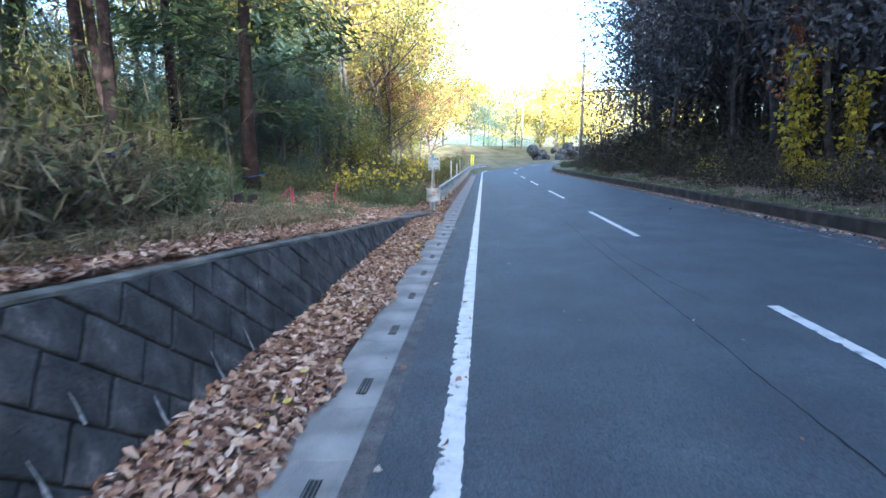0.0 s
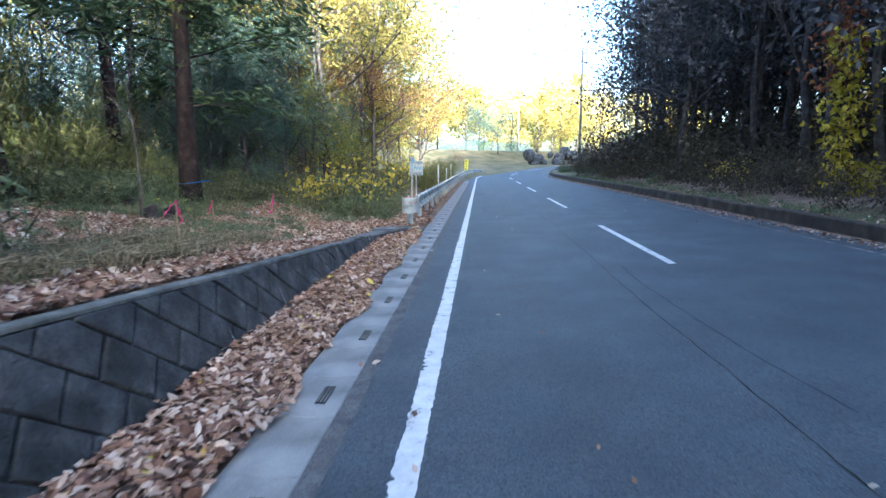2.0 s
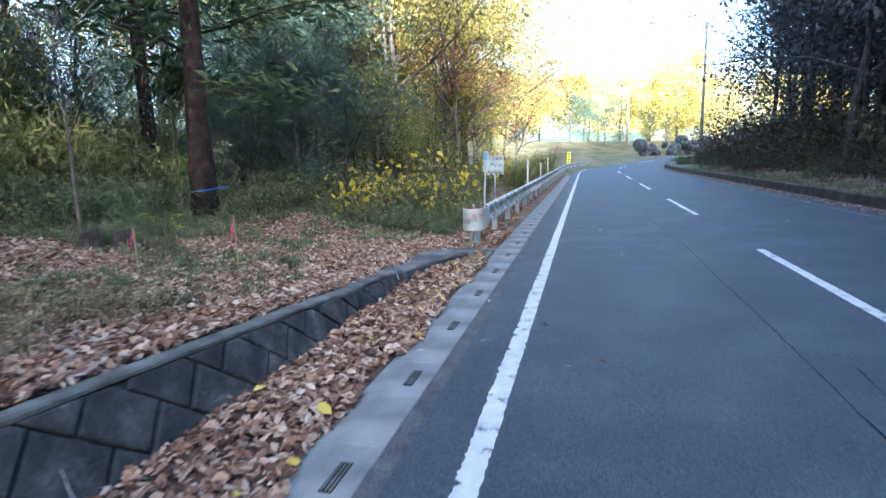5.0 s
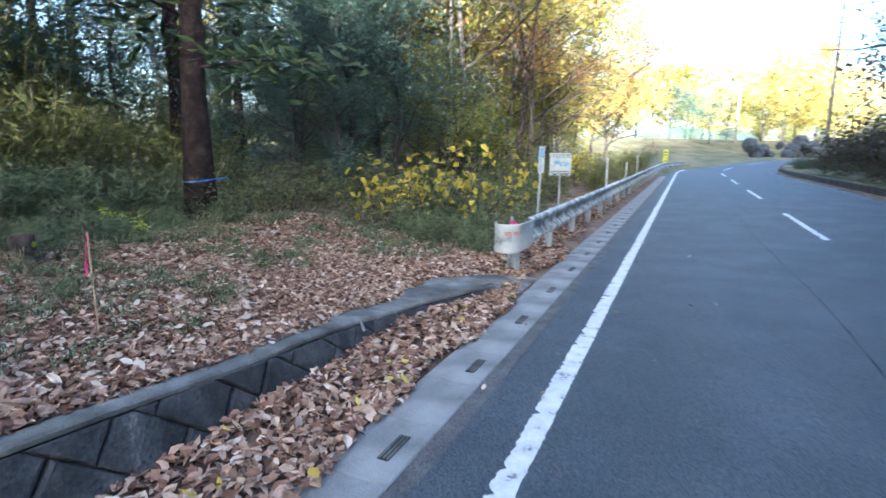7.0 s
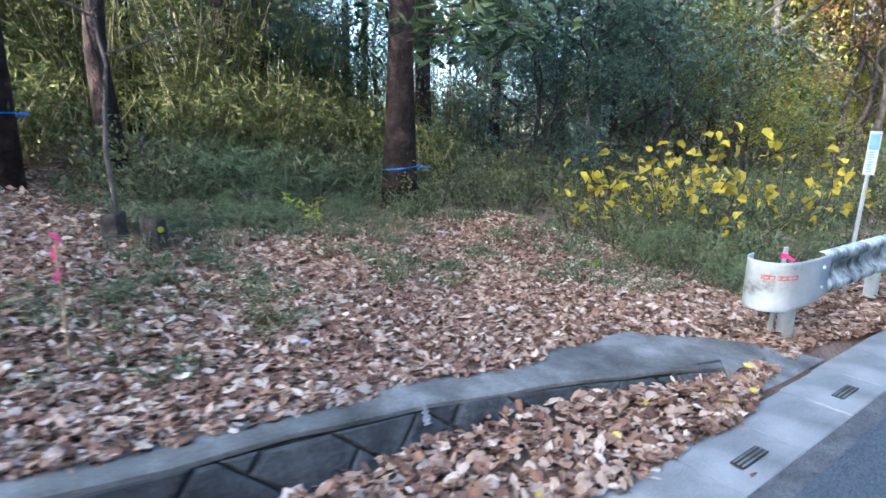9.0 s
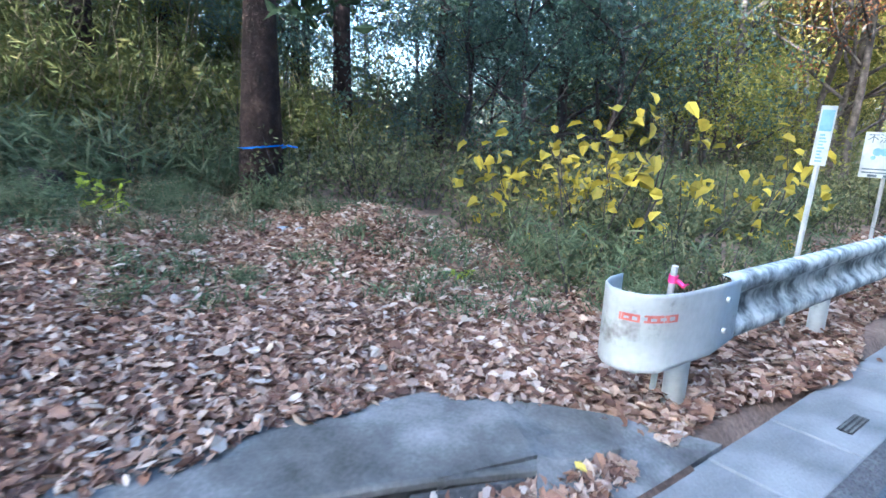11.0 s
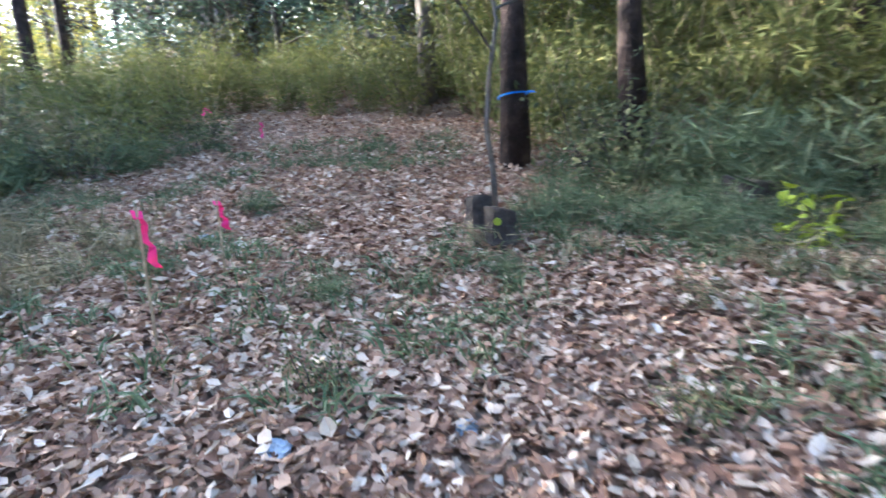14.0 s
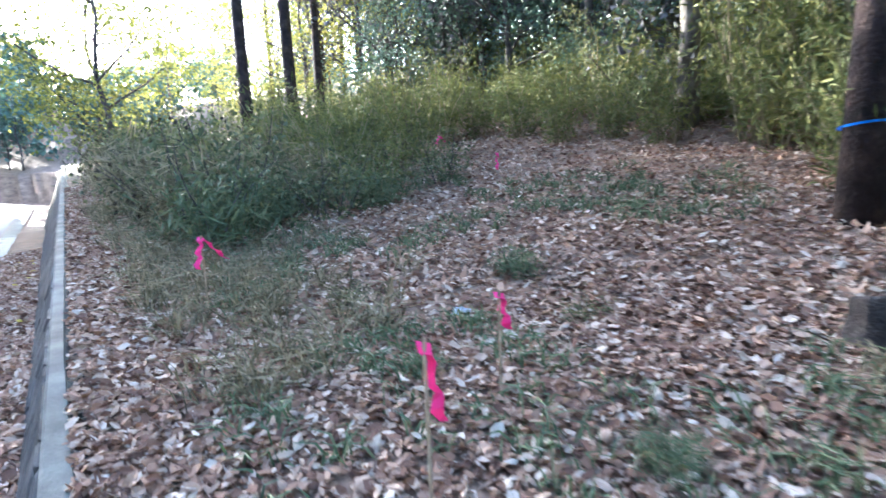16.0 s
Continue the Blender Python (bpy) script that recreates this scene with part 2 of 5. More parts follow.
# ---- building helpers ----
class Geo:
    """Gathers vertices and faces for one mesh."""

    def __init__(self):
        self.verts, self.faces, self.count = [], [], 0

    def add(self, verts, faces):
        verts = np.asarray(verts, dtype=float)
        self.verts.append(verts)
        self.faces.extend([tuple(i + self.count for i in f) for f in faces])
        self.count += len(verts)

    def quads(self, verts):
        """verts: (n, 4, 3), one loose quad each."""
        n = len(verts)
        self.verts.append(np.asarray(verts).reshape(-1, 3))
        self.faces.extend((np.arange(n * 4).reshape(n, 4) + self.count).tolist())
        self.count += n * 4

    def tube(self, path, radii, sides=6, cap=True):
        path = np.asarray(path, dtype=float)
        rings = []
        for i, p in enumerate(path):
            t = path[min(i + 1, len(path) - 1)] - path[max(i - 1, 0)]
            t = t / (np.linalg.norm(t) + 1e-9)
            ref = np.array((1.0, 0, 0)) if abs(t[0]) < 0.8 else np.array((0, 1.0, 0))
            a = np.cross(t, ref)
            a /= np.linalg.norm(a)
            b = np.cross(t, a)
            ang = np.arange(sides) * 2 * math.pi / sides
            rings.append(p + radii[i] * (np.outer(np.cos(ang), a) + np.outer(np.sin(ang), b)))
        faces = []
        for i in range(len(path) - 1):
            for k in range(sides):
                faces.append((i * sides + k, (i + 1) * sides + k, (i + 1) * sides + (k + 1) % sides, i * sides + (k + 1) % sides))
        if cap:
            faces.append(tuple(range(sides)))
            faces.append(tuple(reversed(range((len(path) - 1) * sides, len(path) * sides))))
        self.add(np.concatenate(rings), faces)

    def box(self, lo, hi, m=None):
        x0, y0, z0 = lo
        x1, y1, z1 = hi
        v = [(x0, y0, z0), (x1, y0, z0), (x1, y1, z0), (x0, y1, z0), (x0, y0, z1), (x1, y0, z1), (x1, y1, z1), (x0, y1, z1)]
        if m is not None:
            v = [tuple(m @ Vector(p)) for p in v]
        self.add(v, [(3, 2, 1, 0), (4, 5, 6, 7), (0, 1, 5, 4), (1, 2, 6, 5), (2, 3, 7, 6), (3, 0, 4, 7)])

    def mesh(self, name, mat, smooth=False):
        me = bpy.data.meshes.new(name)
        me.from_pydata(np.concatenate(self.verts).tolist() if self.verts else [], [], self.faces)
        me.materials.append(mat)
        if smooth:
            me.polygons.foreach_set("use_smooth", [True] * len(me.polygons))
        me.update()
        return me


def part(name, geo, mat, parent, label="", smooth=False, at=None):
    me = geo if isinstance(geo, bpy.types.Mesh) else geo.mesh(name, mat, smooth)
    ob = new(name, me)
    ob.parent = parent
    if at is not None:
        ob.matrix_basis = at
    if label:
        tagged(ob, label)
    return ob


def thing(name, label, category, group="", kind="", at=None):
    ob = new(name)
    ob.empty_display_size = 0.2
    if at is not None:
        ob.matrix_basis = at
    return tagged(ob, label, category, group, kind)


def single(name, geo, mat, label, category, kind="", group="", smooth=False, at=None):
    ob = new(name, geo.mesh(name, mat, smooth))
    if at is not None:
        ob.matrix_basis = at
    return tagged(ob, label, category, group, kind)


def unit(v):
    return v / (np.linalg.norm(v, axis=-1, keepdims=True) + 1e-9)


def leaf_cards(rng, centres, length, width, direction=None, droop=0.0, flat=0.0, fold=0.25):
    """Small folded leaves, one quad each: (n, 4, 3). flat: how much they lie level."""
    n = len(centres)
    d = rng.normal(size=(n, 3)) if direction is None else direction + rng.normal(size=(n, 3)) * 0.45
    d[:, 2] = d[:, 2] * (1 - flat) - droop
    d = unit(d)
    up = rng.normal(size=(n, 3)) * (1 - flat * 0.75) + np.array((0, 0, flat * 1.5))
    side = unit(np.cross(d, up))
    nrm = np.cross(side, d)
    ln = length * rng.uniform(0.65, 1.3, (n, 1))
    wd = width * rng.uniform(0.65, 1.3, (n, 1))
    base = centres - d * ln * 0.5
    mid = centres + nrm * wd * fold
    return np.stack([base, mid + side * wd * 0.5 - nrm * wd * fold * 0.0, centres + d * ln * 0.5, mid - side * wd * 0.5], axis=1)


def broad_leaves(g, rng, centres, length, width, droop=0.4):
    """Pointed oval leaves folded along the midrib, each of four small faces, gathered into g."""
    n = len(centres)
    d = rng.normal(size=(n, 3))
    d[:, 2] = d[:, 2] * 0.6 - droop
    d = unit(d)
    side = unit(np.cross(d, rng.normal(size=(n, 3)) * 0.6 + np.array((0, 0, 1.0))))
    nrm = np.cross(side, d)
    ln, wd = length * rng.uniform(0.6, 1.3, (n, 1)), width * rng.uniform(0.7, 1.25, (n, 1))
    lift = nrm * wd * rng.uniform(0.1, 0.35, (n, 1))
    a, m, t = centres, centres + d * ln * 0.45, centres + d * ln - nrm * ln * 0.12
    b, c = centres + d * ln * 0.22, centres + d * ln * 0.68
    v = np.stack([a, b + side * wd * 0.48 + lift, c + side * wd * 0.34 + lift, t, c - side * wd * 0.34 + lift, b - side * wd * 0.48 + lift, m], axis=1)
    g.verts.append(v.reshape(-1, 3))
    base = (np.arange(n) * 7 + g.count)[:, None]
    for f in ((0, 1, 2, 6), (6, 2, 3, 3), (0, 6, 4, 5), (6, 3, 4, 4)):
        k = f[:3] if f[2] == f[3] else f
        g.faces.extend((base + np.array(k)).tolist())
    g.count += n * 7


# ---- lie of the land ----
SLOPE = math.tan(0.073)
HEAD = math.atan(0.073)
BEND, RADIUS = 58.0, 44.0


def centre_line():
    pts = []
    for s in np.arange(-140, BEND, 2.0):
        back = max(0.0, -30 - s)
        pts.append((-0.25 + 3.35 * math.cos(HEAD) + s * math.sin(HEAD) + back * back * 0.008, s * math.cos(HEAD) - 3.35 * math.sin(HEAD)))
    x, y, h = pts[-1][0] + 2 * math.sin(HEAD), pts[-1][1] + 2 * math.cos(HEAD), HEAD
    for i in range(90):
        pts.append((x, y))
        if h < HEAD + radians(62):
            h += 2.0 / RADIUS
        x, y = x + 2 * math.sin(h), y + 2 * math.cos(h)
    return np.array(pts)


ROAD = centre_line()
ROAD_T = unit(np.gradient(ROAD, axis=0))
ROAD_N = np.stack([ROAD_T[:, 1], -ROAD_T[:, 0]], axis=1)  # to the right
ROAD_S = np.concatenate([[0], np.cumsum(np.linalg.norm(np.diff(ROAD, axis=0), axis=1))])
ROAD_S -= ROAD_S[np.argmin(np.abs(ROAD[:, 1]))] - ROAD[np.argmin(np.abs(ROAD[:, 1])), 1]


def road_xy(s, u):
    """The place s along the road and u to the right of the left edge line."""
    c = np.array([np.interp(s, ROAD_S, ROAD[:, 0]), np.interp(s, ROAD_S, ROAD[:, 1])])
    n = np.array([np.interp(s, ROAD_S, ROAD_N[:, 0]), np.interp(s, ROAD_S, ROAD_N[:, 1])])
    return c + n * (u - 3.35)


def road_z(u):
    return 0.022 * u


def rise(s):
    """The road climbs gently once it enters the far bend."""
    return 1.1 * smooth(54, 98, np.asarray(s, float))


def smooth(a, b, v):
    t = np.clip((v - a) / (b - a), 0, 1)
    return t * t * (3 - 2 * t)


def lateral(x, y):
    """How far right of the left edge line the places (x, y) lie."""
    p = np.stack([np.asarray(x, float).ravel(), np.asarray(y, float).ravel()], axis=1)
    out = np.empty(len(p))
    for i in range(0, len(p), 4000):
        q = p[i:i + 4000]
        d = q[:, None, :] - ROAD[None]
        k = np.argmin((d ** 2).sum(2), axis=1)
        out[i:i + 4000] = (d[np.arange(len(q)), k] * ROAD_N[k]).sum(1) + 3.35
    return out.reshape(np.shape(x))


def wall_top(y):
    """Height of the retaining wall's top along the road."""
    y = np.asarray(y, float)
    return 0.03 + np.log1p(np.exp((1.16 - 0.074 * np.maximum(y, -14)) * 9)) / 9


def foot_u(y):
    """Where the foot of the wall stands: it swings towards the gutter at its far end."""
    return -1.62 + 0.55 * smooth(13.0, 15.9, np.asarray(y, float)) ** 1.3


def ground_z(x, y, u=None):
    x, y = np.asarray(x, float), np.asarray(y, float)
    u = lateral(x, y) if u is None else u
    d = np.maximum(0, -1.9 - u)
    left = wall_top(y) + 0.06 * np.minimum(d, 40) + 0.09 * np.clip(d - 12, 0, 30) * smooth(14, 20, y) + 0.0105 * np.minimum(d, 11) ** 2 * smooth(24, 8, y)
    left = left + 0.30 * np.exp(-((x + 3.9) / 1.0) ** 2 - ((y - 17.0) / 0.75) ** 2)
    left = left + 0.28 * np.clip(d - 13, 0, 26) * smooth(16, 8, y)
    left = left - (wall_top(y) - 0.02) * smooth(14.8, 15.6, y) * smooth(-1.9, -1.0, u)
    left = left * smooth(60, 30, y) + 0.05 * smooth(30, 60, y)
    left = left + 0.035 * np.sin(x * 2.1 + y * 0.7) * np.sin(y * 1.7 - x * 0.5) * smooth(0.2, 1.2, d)
    edge = np.where(y > 15.85, -1.0, foot_u(y) - 0.40 * wall_top(y) - 0.10)
    z = np.where(u < edge, left, -0.12)
    z = np.where((u >= edge) & (u < -0.95) & (y > 15.6), 0.02, z)
    right = 0.42 + 0.25 * smooth(7.6, 10, u) + 0.30 * np.clip(u - 11, 0, 38) * smooth(90, 58, y)
    z = np.where(u > 7.45, right, z)
    far_bank = 2.6 * smooth(-3, -20, u) * smooth(58, 95, y)
    z = np.where(u < -1, z + far_bank, z) + np.where(u < 30, rise(y * 1.06), 0)
    hill = 7 * smooth(-30, -75, y) * smooth(-12, -9, x) * np.where(u > 8, smooth(8, 22, u), smooth(-3, -18, u))
    return z + hill


def axis(stops):
    out = []
    for a, b, step in stops:
        out += list(np.arange(a, b, step))
    return np.array(out + [stops[-1][1]])


us = np.unique(np.round(np.concatenate([axis([(-900, -100, 100), (-100, -30, 10), (-30, -12, 1.0), (-12, -2.6, 0.3), (-2.6, -0.9, 0.1), (-0.9, 7.4, 1.0), (7.4, 7.5, 0.1), (7.5, 12, 0.5), (12, 30, 2), (30, 100, 10), (100, 900, 100)])]), 3))
ys = np.unique(np.round(axis([(-900, -150, 150), (-150, -30, 5), (-30, 0, 1.0), (0, 24, 0.3), (24, 66, 1.2), (66, 130, 3), (130, 300, 20), (300, 1000, 100)]), 3))
UU, YY = np.meshgrid(us, ys)
XX = UU - 0.25 + 0.073 * np.clip(YY, -30, 70)
g = Geo()
nu = len(us)
g.add(np.stack([XX, YY, ground_z(XX, YY)], axis=2).reshape(-1, 3),
      [(j * nu + i, j * nu + i + 1, (j + 1) * nu + i + 1, (j + 1) * nu + i) for j in range(len(ys) - 1) for i in range(nu - 1)])
ground = single("ground", g, SOIL, "brown leaf-strewn woodland soil and far grass field", "ground", kind="structure", smooth=True)
ground.data.materials.append(FIELD)
for p in ground.data.polygons:
    if p.center.y > 48 + 3 * math.sin(p.center.x) or p.center.y < -120:
        p.material_index = 1


# ---- road ----
def strip(s_values, u_list, z_list):
    g = Geo()
    rows = [[(*road_xy(s, u), z + float(rise(s))) for u, z in zip(u_list, z_list)] for s in s_values]
    n = len(u_list)
    g.add(np.array(rows).reshape(-1, 3), [(j * n + i, j * n + i + 1, (j + 1) * n + i + 1, (j + 1) * n + i) for j in range(len(rows) - 1) for i in range(n - 1)])
    return g


S_ALL = np.concatenate([np.arange(-120, 50, 4.0), np.arange(50, 170, 2.0)])
single("road", strip(S_ALL, [-0.42, 0.5, 2.4, 3.35, 5.0, 7.45], [0.0, 0.008, road_z(2.4), road_z(3.35), road_z(5), road_z(7.45)]), ASPHALT,
       "dark worn asphalt road with two lanes, the sky's blue reflection in its colour", "road", kind="structure")

rng = np.random.default_rng(4)


def painted(s0, s1, u0, u1, name, label, wobble=0.006, step=0.035, mat=None):
    s = np.arange(s0, s1 + step / 2, step)
    a = u0 + rng.normal(size=len(s)) * wobble + 0.004 * np.sin(s * 2.3) + (rng.random(len(s)) > 0.88) * rng.uniform(0, 0.05, len(s))
    b = u1 + rng.normal(size=len(s)) * wobble * 0.6
    g = Geo()
    rows = [((*road_xy(k, p), road_z(max(p, 0)) + 0.006 + float(rise(k))), (*road_xy(k, q), road_z(max(q, 0)) + 0.006 + float(rise(k)))) for k, p, q in zip(s, a, b)]
    g.add(np.array(rows).reshape(-1, 3), [(2 * i, 2 * i + 1, 2 * i + 3, 2 * i + 2) for i in range(len(s) - 1)])
    single(name, g, mat or PAINT, label, "road marking", kind="structure")


painted(-40, 55, 0.0, 0.145, "edge_line", "chipped white painted edge line on the asphalt")
painted(55, 110, 0.0, 0.145, "edge_line", "chipped white painted edge line on the asphalt", step=0.5)
painted(-40, 110, 6.72, 6.80, "edge_line", "faded white painted edge line near the kerb", step=0.4, mat=OLD_PAINT)
for k in range(-4, 9):
    painted(0.65 + 10.4 * k, 5.75 + 10.4 * k, 3.30, 3.43, "centre_dash", "worn white painted centre line dash on the asphalt")
for s0, s1, u0, wander in ((-2, 26, 2.28, 0.05), (1.6, 3.2, 3.0, 0.3), (6, 11, 2.75, 0.25), (24, 50, 2.45, 0.05)):
    g = Geo()
    s = np.arange(s0, s1, 0.12)
    u = u0 + wander * np.sin(s * 0.5) + np.cumsum(rng.normal(size=len(s))) * 0.006
    w = rng.uniform(0.002, 0.008, len(s))
    rows = [((*road_xy(k, p - q), road_z(p) + 0.005), (*road_xy(k, p + q), road_z(p) + 0.005)) for k, p, q in zip(s, u, w)]
    g.add(np.array(rows).reshape(-1, 3), [(2 * i, 2 * i + 1, 2 * i + 3, 2 * i + 2) for i in range(len(s) - 1)])
    single("road_crack", g, CRACK, "long thin dark crack in the asphalt", "crack", kind="structure")

# ---- gutter, apron and kerb ----
single("apron", strip(np.arange(-40, 60, 2.0), [-0.47, -0.34], [0.004, 0.006]), PATCH, "grey grimy strip between gutter and asphalt", "gutter", kind="structure")
g = Geo()
for s in np.arange(-40, 60, 2.0):
    a, b, c, d = road_xy(s, -0.90), road_xy(s + 2, -0.90), road_xy(s + 2, -0.46), road_xy(s, -0.46)
    g.add([(*a, -0.03), (*b, -0.03), (*c, -0.03), (*d, -0.03)], [(0, 1, 2, 3)])
gutter = single("gutter", g, CONCRETE_DARK, "concrete road gutter with slotted cover blocks", "gutter", kind="structure")


def slab_mesh(w, l, h, c=0.006):
    g = Geo()
    v = []
    for z, i in ((0, 0), (h - c, 0), (h, c)):
        v += [(-w / 2 + i, -l / 2 + i, z), (w / 2 - i, -l / 2 + i, z), (w / 2 - i, l / 2 - i, z), (-w / 2 + i, l / 2 - i, z)]
    f = [(8, 9, 10, 11)]
    for r in (0, 4):
        f += [(r + k, r + (k + 1) % 4, r + 4 + (k + 1) % 4, r + 4 + k) for k in range(4)]
    g.add(v, f)
    return g.mesh("gutter_cover", CONCRETE)


COVER = slab_mesh(0.43, 0.661, 0.04)
g = Geo()
g.box((-0.036, -0.14, 0), (0.036, 0.14, 0.004))
SLOT_FRAME = g.mesh("slot_frame", IRON)
g = Geo()
for i in (-1, 0, 1):
    g.box((-0.005 + 0.024 * i, -0.13, 0.004), (0.005 + 0.024 * i, 0.13, 0.007))
SLOT_BARS = g.mesh("slot_bars", CONCRETE_DARK)
turn = Matrix.Rotation(-HEAD, 4, "Z")
for k in range(-18, 72):
    s = 3.53 + 0.6675 * k
    x, y = road_xy(s, -0.68)
    jig = random.uniform(-0.004, 0.004)
    ob = part("cover_block", COVER, CONCRETE, gutter, at=Matrix.Translation((x, y, -0.03 + jig)) @ turn @ pose(0, 0, 0, random.uniform(-0.3, 0.3), random.uniform(-0.4, 0.4), 0))
    if k % 2 == 0 and k < 60:
        x, y = road_xy(s, -0.61)
        grate = part("grate", SLOT_FRAME, IRON, gutter, "slotted iron drain opening", at=Matrix.Translation((x, y, 0.014)) @ turn)
        part("grate_bars", SLOT_BARS, CONCRETE_DARK, grate)

g = Geo()
prof = [(7.44, 0.05), (7.44, 0.46), (7.47, 0.49), (7.66, 0.49), (7.70, 0.46), (7.70, 0.0)]
rows = []
kerb_s = np.arange(-40, 120, 1.5)
for s in kerb_s:
    rows.append([(*road_xy(s, u), z + 0.012 * math.sin(s * 1.3) + float(rise(s))) for u, z in prof])
n = len(prof)
g.add(np.array(rows).reshape(-1, 3), [(j * n + i + 1, j * n + i, (j + 1) * n + i, (j + 1) * n + i + 1) for j in range(len(rows) - 1) for i in range(n - 1)])
single("kerb", g, KERB, "dark brown weathered kerb wall along the far lane", "kerb", kind="structure")

# ---- retaining wall of diagonally laid blocks ----
BATTER = 0.40
wall = thing("retaining_wall", "low battered retaining wall of dark concrete blocks", "wall", kind="structure")
wall_y = np.concatenate([np.arange(-16, 12, 1.0), np.arange(12, 15.95, 0.25)])


def wall_point(y, z, out=0.0):
    """A place on the wall's face: y along, z up, out towards the road."""
    u = float(foot_u(y)) - BATTER * z + out
    x = u - 0.25 + 0.073 * y
    return (x, y, z + out * 0.35)


g = Geo()
rows = []
for y in wall_y[wall_y < 15.4]:
    t = float(wall_top(y))
    back = 0.42 if y < 13 else 0.42 + 0.35 * float(smooth(13, 15.3, y)) * float(1 - 0.9 * smooth(14.6, 15.75, y))
    rows.append([wall_point(y, -0.15), wall_point(y, t - 0.004), (wall_point(y, t)[0] - back, y, t + 0.0), (wall_point(y, t)[0] - back, y, -0.15)])
g.add(np.array(rows).reshape(-1, 3), [(j * 4 + i, j * 4 + i + 1, (j + 1) * 4 + i + 1, (j + 1) * 4 + i) for j in range(len(rows) - 1) for i in range(3)] + [(0, 1, 2, 3), tuple(len(rows) * 4 - k for k in (1, 2, 3, 4))])
part("wall_core", g, JOINT, wall)
for span, mat, words in ((wall_y[wall_y <= 11.0], CONCRETE_DARK, "thin dark mortar cap, half under leaves"), (wall_y[wall_y >= 11.0], COPING, "rough concrete coping, pale at its broad end")):
    g, rows = Geo(), []
    for y in span:
        t = float(wall_top(y)) + 0.010 * math.sin(y * 3.1) + 0.006 * math.sin(y * 7.7)
        p = wall_point(y, t)
        back = 0.07 + 0.05 * float(smooth(9.0, 11.0, y)) + 0.50 * float(smooth(11.0, 14.2, y)) * float(1 - 0.95 * smooth(14.6, 15.75, y))
        rows.append([(p[0] + 0.024, y, t - 0.022), (p[0] + 0.022, y, t + 0.002), (p[0] + 0.006, y, t + 0.014), (p[0] - back, y, t + 0.016), (p[0] - back - 0.02, y, t - 0.08)])
    g.add(np.array(rows).reshape(-1, 3), [(j * 5 + i, j * 5 + i + 1, (j + 1) * 5 + i + 1, (j + 1) * 5 + i) for j in range(len(rows) - 1) for i in range(4)] + [(4, 3, 2, 1, 0), tuple(len(rows) * 5 - k for k in (5, 4, 3, 2, 1))])
    part("coping", g, mat, wall, words)


def clip(poly, axis_fn):
    """Cuts a convex polygon where axis_fn(p) < 0."""
    out = []
    for i, p in enumerate(poly):
        q = poly[(i + 1) % len(poly)]
        a, b = axis_fn(p), axis_fn(q)
        if a >= 0:
            out.append(p)
        if (a >= 0) != (b >= 0):
            t = a / (a - b)
            out.append((p[0] + (q[0] - p[0]) * t, p[1] + (q[1] - p[1]) * t))
    return out


def wall_block(poly):
    """A block with a chamfered face, from its outline on the wall (y, height up the face)."""
    c = np.mean(poly, axis=0)
    size = np.sqrt(np.mean(np.sum((np.array(poly) - c) ** 2, axis=1)))
    if size < 0.06:
        return
    g, v, n = Geo(), [], len(poly)
    proud = random.uniform(0.022, 0.034)
    for shrink, out in ((0.010, -0.01), (0.014, proud * 0.7), (0.034, proud)):
        for y, h in poly:
            f = max(0.2, 1 - shrink / size)
            v.append(wall_point(c[0] + (y - c[0]) * f, (c[1] + (h - c[1]) * f) * math.cos(math.atan(BATTER)), out))
    f = [tuple(range(2 * n, 3 * n))]
    for r in (0, n):
        f += [(r + k, r + (k + 1) % n, r + n + (k + 1) % n, r + n + k) for k in range(n)]
    g.add(v, f)
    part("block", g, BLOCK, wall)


ca, sa = math.cos(radians(-41)), math.sin(radians(-41))
random.seed(7)
for i in range(-44, 50):
    for j in range(-44, 48):
        a0, b0 = i * 0.43 + (0.215 if j % 2 else 0), j * 0.312
        quad = [(a0, b0), (a0 + 0.43, b0), (a0 + 0.43, b0 + 0.312), (a0, b0 + 0.312)]
        quad = [(p * ca - q * sa + 3.0, p * sa + q * ca) for p, q in quad]
        if max(p for p, q in quad) < -5 or min(p for p, q in quad) > 15.6:
            continue
        k = 1 / math.cos(math.atan(BATTER))
        quad = clip(quad, lambda p: p[1] + 0.05)
        quad = clip(quad, lambda p: float(wall_top(p[0])) * k - 0.030 - p[1]) if quad else quad
        quad = clip(quad, lambda p: 15.6 - p[0]) if quad else quad
        if len(quad) > 2:
            wall_block(quad)
for y, z0, z1, w in ((3.05, 0.02, 0.27, 0.045), (2.2, 0.05, 0.36, 0.035), (3.75, 0.04, 0.30, 0.03), (4.3, 0.1, 0.30, 0.03), (2.55, 0.35, 0.52, 0.022), (8.6, 0.1, 0.28, 0.018), (7.35, 0.04, 0.22, 0.02), (13.2, 0.14, 0.24, 0.06)):
    g = Geo()
    zs = np.linspace(z0, z1, 9)
    ws = w * np.array([0.6, 0.35, 0.45, 0.3, 0.3, 0.35, 0.2, 0.2, 0.06]) * np.random.uniform(0.6, 1.4, 9)
    rows = []
    for z, q in zip(zs, ws):
        dy = 0.004 * math.sin(z * 31)
        rows.append([wall_point(y + dy - q, z, 0.040), wall_point(y + dy + q, z, 0.040)])
    g.add(np.array(rows).reshape(-1, 3), [(2 * i, 2 * i + 1, 2 * i + 3, 2 * i + 2) for i in range(8)])
    part("lime_streak", g, LIME, wall, "white lime streak on the blocks")

